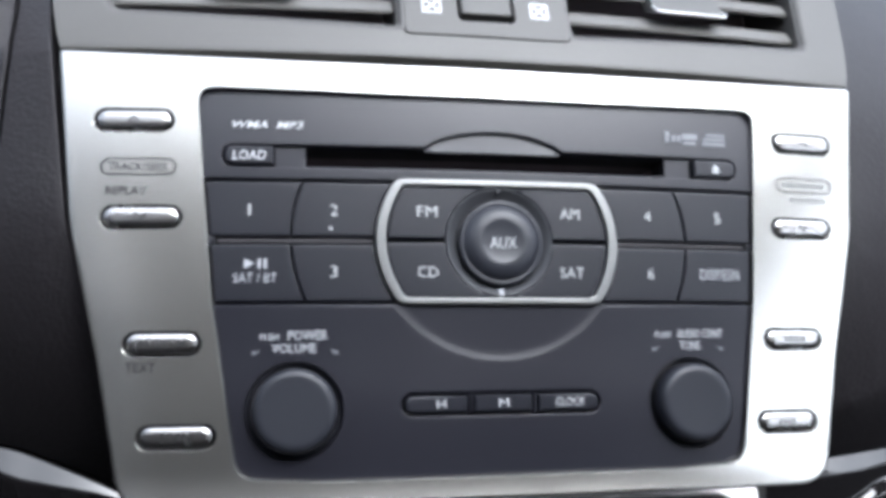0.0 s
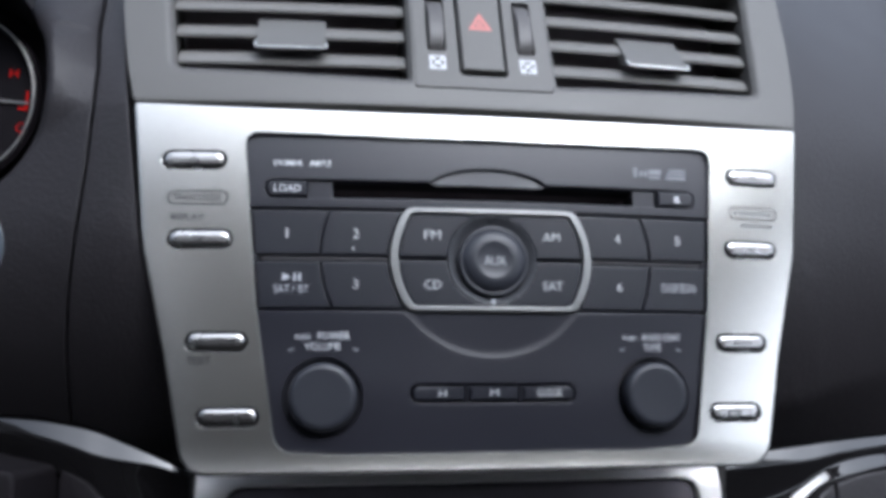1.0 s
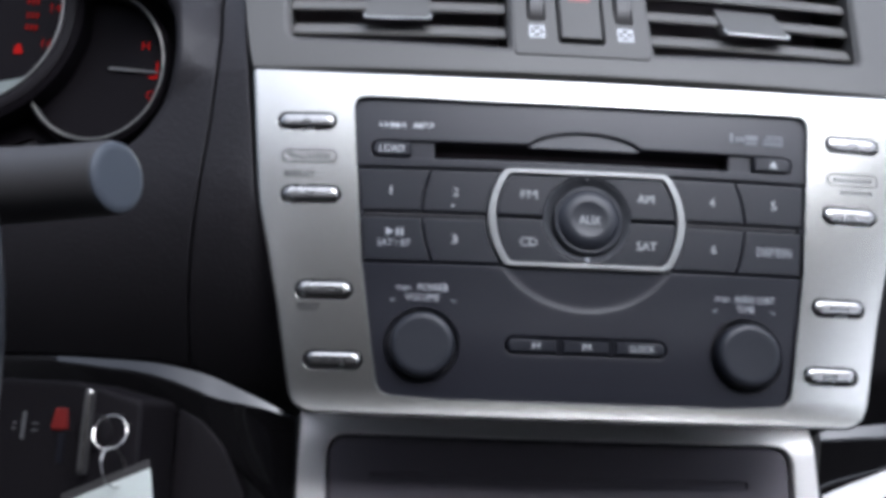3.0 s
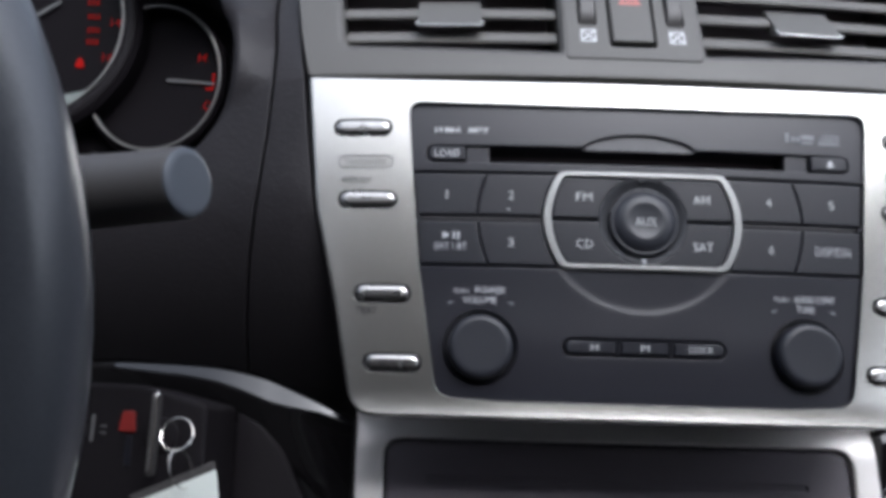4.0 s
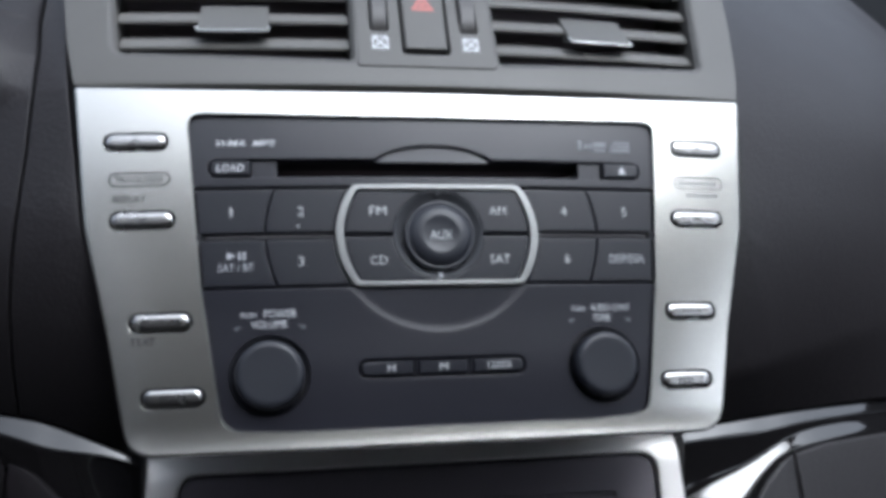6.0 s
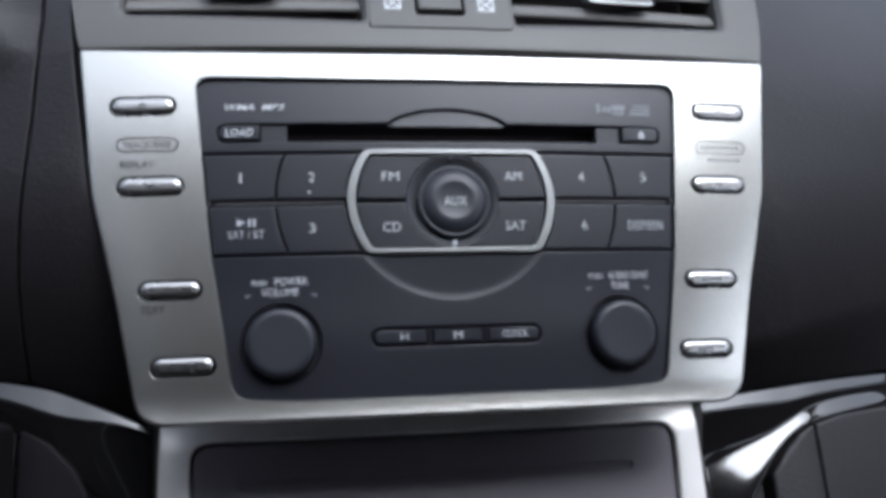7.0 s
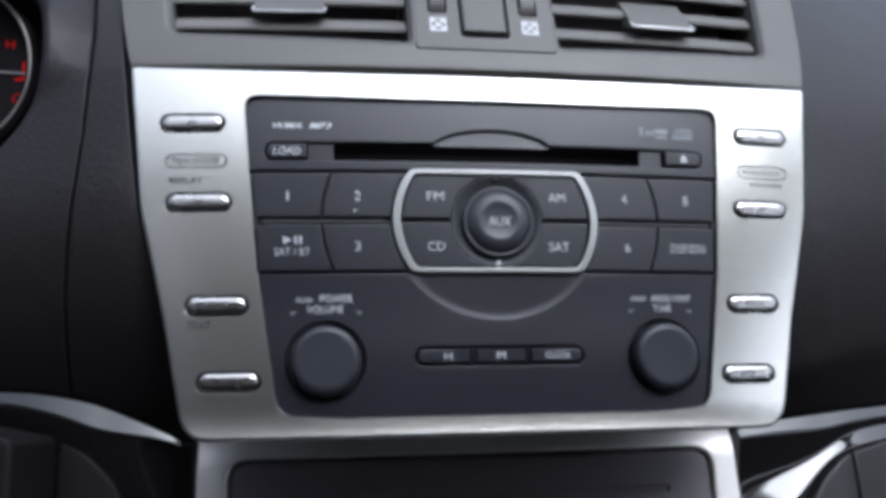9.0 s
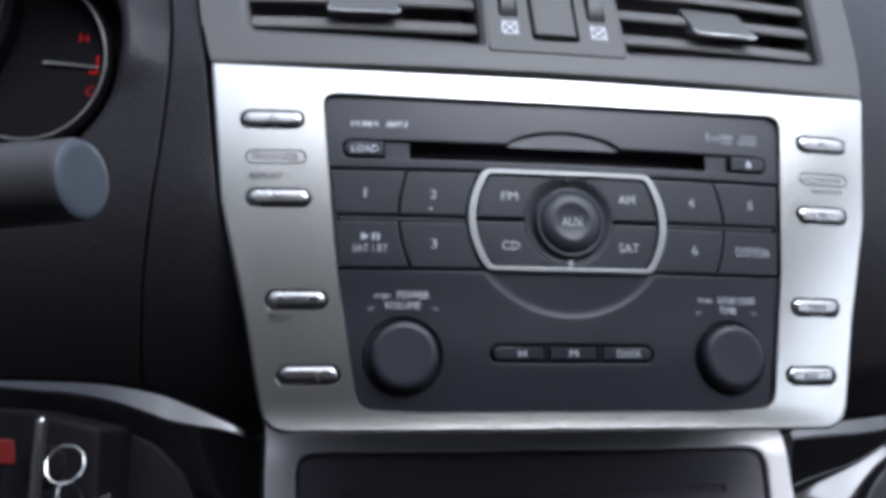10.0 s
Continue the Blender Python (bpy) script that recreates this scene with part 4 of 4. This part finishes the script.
def band_right():
    return [(124.8, 53.6, -97.4, -101.2, -123.4, -172), (126, 54, -96.4, -100.6, -122.8, -168), (140, 55, -92.4, -99.6, -118.5, -149), (153, 56, -91, -98.8, -115, -132), (164, 57, -90, -98.2, -111, -120), (174, 58.5, -89.2, -97.4, -106, -112), (184, 60, -87.6, -95.2, -100.8, -107.6), (205, 64, -85.8, -92.8, -96, -103.8), (258, 76, -83, -89.4, -91.6, -99.6), (360, 102, -80, -86.5, -90, -97), (520, 160, -78, -84, -88, -96)]


def build_lower(s):
    band = thing("trim_band", (s * 200, 60, -95), "gloss piano black trim band along the lower dashboard", "dashboard trim")
    tops, faces = [], []
    for x, y, zt, zf, zr, zb in (band_left() if s < 0 else band_right()):
        f, k = zt - zf, 0.35
        tops.append([(x, y + k * f + 12, zt + 1.0), (x, y + k * f + 0.5, zt + 0.3), (x, y + k * f, zt), (x, y + 0.9 * k * f, zt - 0.1 * f), (x, y + 0.5 * k * f, zt - 0.5 * f), (x, y + 0.1 * k * f, zf + 0.1 * f), (x, y, zf), (x, y + 0.6, zf - 0.25)])
        row = [(x, y + 0.5, zf + 0.1), (x, y + 0.1, zf - 0.3)]
        if s > 0:
            h, m = zr - zb, zf - zr
            row += [(x, y + 0.14 * m, zf - 0.5 * m), (x, y + 0.22 * m, zr + 0.4), (x, y + 0.22 * m - 0.1, zr - 0.4), (x, y + 0.22 * m - 0.156 * h, zr - 0.5 * h), (x, y + 0.22 * m - 0.318 * h, zb + 0.4), (x, y + 0.22 * m - 0.298 * h, zb - 1.2), (x, y + 16, zb - 2)]
        else:
            row += [(x, y + 1.5, zf - 4), (x, y + 5, zb + 2), (x, y + 6.5, zb - 1), (x, y + 18, zb - 2)]
        faces.append(row)
    for name, rows in (("bevel", tops), ("face", faces)):
        bm = strip(B(), rows)
        bmesh.ops.recalc_face_normals(bm, faces=bm.faces[:])
        ob = part(name, bm, PIANO, band, smooth=60, weighted=False)
        mod = ob.modifiers.new("smooth", "SUBSURF")
        mod.levels = mod.render_levels = 2
    knee = thing("knee_panel", (s * 230, 60, -150), "dark grey knee panel below the trim band", "dashboard panel")
    kw = lambda x, z, d: (x, 57 + (0.42 if x < 0 else 0.2) * max(0, abs(x) - 175) - 0.1 * (-100 - z) - d, z)
    if s < 0:
        wedge = rounded([(-146, -240), (-146, -133), (-157, -112), (-168, -101), (-181, -94.5), (-180, -240)], [0, 6, 6, 6, 1, 0], 4)
        main = [(-181.6, -240), (-182.4, -93.5), (-215, -87.5), (-260, -85), (-520, -84), (-520, -240)]
    else:
        wedge = rounded([(156, -240), (157.5, -132), (166, -121.5), (175, -113.5), (184.2, -109), (183.2, -240)], [0, 6, 6, 6, 1, 0], 4)
        main = [(184.2, -240), (185.2, -109), (205, -104.6), (258, -100.6), (520, -97), (520, -240)]
    # the right panel takes the lighter copy, standing in for light on that side
    part("side_piece", slab(B(), wedge, -12, 0, 1.5, warp=kw, step=10, steps_z=10), KNEE if s < 0 else KNEE_LIT, knee)
    part("panel", slab(B(), main, -12, 0, 1.5, warp=kw, step=12, steps_z=12), KNEE if s < 0 else KNEE_LIT, knee)


build_lower(-1)
build_lower(1)


def build_key():
    plate = thing("ignition_panel", (-235, 0, -110), "black panel round the ignition lock with a red marker", "ignition panel")
    iw = lambda x, z, d: (x, -6 - d, z)
    part("plate", slab(B(), rounded([(-300, -170), (-176, -170), (-178, -93), (-205, -86.5), (-300, -85)], 4), -50, 0, 2, warp=iw, step=0), KNEE, plate)
    part("red_marker", slab(B(), rounded([(-212.2, -105.2), (-205.2, -105.4), (-206.4, -97.2), (-211.0, -97.0)], 0.8), -1, 1.0, 0.4, warp=iw, step=0), REDPLASTIC, plate, "red trapezoid marker")
    bm = slab(B(), box2(-209, -118, -206.6, -106.6), -1, 0.5, 0.2, warp=iw, step=0)
    part("position_mark", bm, KEYBLACK, plate)
    part("position_mark", slab(B(), rounded(box2(-223.4, -109.3, -222.1, -98.7), 0.5), -1, 0.6, 0.2, warp=iw, step=0), GREYPRINT, plate)
    bm = slab(B(), box2(-219.6, -106.2, -217.2, -105.4), -1, 0.2, 0, warp=iw, step=0)
    slab(bm, box2(-219.6, -103.6, -217.2, -102.8), -1, 0.2, 0, warp=iw, step=0)
    slab(bm, box2(-227.0, -105.6, -225.6, -104.8), -1, 0.2, 0, warp=iw, step=0)
    slab(bm, box2(-227.0, -103.6, -225.6, -102.8), -1, 0.2, 0, warp=iw, step=0)
    part("position_mark", bm, GREYPRINT, plate)
    part("lock_barrel", lathe(B(), [(7, -2), (7, 1.2), (6, 2.0), (0, 2.0)], -195.4, -106, iw), KNEE, plate)
    key = thing("car_key", (-195.5, -12, -106), "dark plastic car key standing in the ignition lock", "key")
    side = rounded([(-18, -121.5), (-11.5, -121.5), (-11.5, -90), (-18, -90)], 2.5)
    flank = lambda x, z, d: (-195.2 + d, x, z)
    part("head", slab(slab(B(), side, 0, 1.0, 0.7, warp=flank, step=0), side, 0, -1.0, 0, warp=flank, step=0), RUBBER, key)
    part("edge_trim", tube(B(), [(-194.4, -18.0, -119.5), (-194.4, -18.3, -106), (-194.4, -18.0, -91.5), (-194.6, -16.4, -89.8)], 0.38, 8), CHROME, key, "bright metal edge")
    rings = thing("key_ring", (-188, -12, -105), "two linked steel key rings", "key ring")
    c = Vector((-186.7, -14, -105.6))
    part("ring", tube(B(), [c + Vector((6.2 * math.cos(2 * math.pi * j / 40), 2.0 * math.sin(2 * math.pi * j / 40), 6.3 * math.sin(2 * math.pi * j / 40))) for j in range(40)], 0.34, 8, True), CHROME, rings)
    c = Vector((-184.0, -14, -118.6))
    part("ring", tube(B(), [c + Vector((3.0 * math.cos(2 * math.pi * j / 40) - 1.8 * math.sin(2 * math.pi * j / 40), 4.5 * math.cos(2 * math.pi * j / 40), 7.4 * math.sin(2 * math.pi * j / 40))) for j in range(40)], 0.34, 8, True), CHROME, rings)
    tag = thing("key_tag", (-185, -12, -130), "white card key tag with a dark edge", "key tag")
    tw = lambda x, z, d: (x, -12 - d, z)
    part("card", slab(B(), rounded([(-201, -130), (-171, -118), (-165, -152), (-195, -164)], 1.2), -0.6, 0.6, 0.3, warp=tw, step=0), TAG, tag)
    part("edge_band", slab(B(), rounded([(-203, -129), (-171.6, -115.2), (-171.2, -118.6), (-202, -132)], 0.6), -0.8, 0.8, 0.3, warp=tw, step=0), RUBBER, tag)


build_key()


# ---------------------------------------------------------------- cabin shell, unseen plain walls that close the place and shape its light
def box(name, lo, hi, mat, label, category, kind="structure"):
    bm = B()
    bmesh.ops.create_cube(bm, size=1.0)
    for v in bm.verts:
        v.co = [(a + b) / 2 + c * (b - a) for a, b, c in zip(lo, hi, v.co)]
    me = bpy.data.meshes.new(name)
    bm.to_mesh(me)
    bm.free()
    me.materials.append(mat)
    return tagged(new(name, me), label, category, "", kind)


Z = HEIGHT
# unseen roof; its front edge sets how much sky the silver and trim mirror
box("ceiling", (-0.75, -2.4, Z + 0.60), (0.75, -0.45, Z + 0.64), HEADLINER, "unseen grey cloth roof panel that shades the cabin", "ceiling")
box("floor", (-0.75, -2.4, Z - 0.66), (0.75, 0.9, Z - 0.60), TRIMCLOTH, "dark carpeted cabin floor", "floor")
box("wall_back", (-0.75, -2.46, Z - 0.6), (0.75, -2.4, Z + 0.64), TRIMCLOTH, "dark plain wall behind the cabin", "wall")
box("wall_front", (-0.75, 0.86, Z - 0.6), (0.75, 0.9, Z - 0.02), TRIMCLOTH, "dark plain bulkhead ahead of the cabin", "wall")
for s, name in ((-1, "wall_left"), (1, "wall_right")):
    box(name, (s * 0.75 - 0.03, -2.4, Z - 0.6), (s * 0.75 + 0.03, 0.9, Z + 0.20), TRIMCLOTH, "unseen dark wall below the side window's light", "wall")
    # unseen light stop, longer on the left to dim that side
    box(name + "_light_stop", (s * 0.75 - 0.03, -2.4, Z + 0.20), (s * 0.75 + 0.03, -0.38 if s < 0 else -1.0, Z + 0.64), TRIMCLOTH, "unseen dark panel that narrows the side window's light", "wall")
for s, name in ((-1, "roof_shade_left"), (1, "roof_shade_right")):
    # unseen bar, added to block sky at the top of each side window
    box(name, (s * 0.75 - 0.05, -2.4, Z + 0.48), (s * 0.75 + 0.05, -0.30, Z + 0.64), HEADLINER, "unseen grey cloth bar that cuts light above the side window", "ceiling")
box("ground", (-400, -400, -0.1), (400, 400, 0.0), ASPHALT, "grey asphalt ground under the car", "ground")
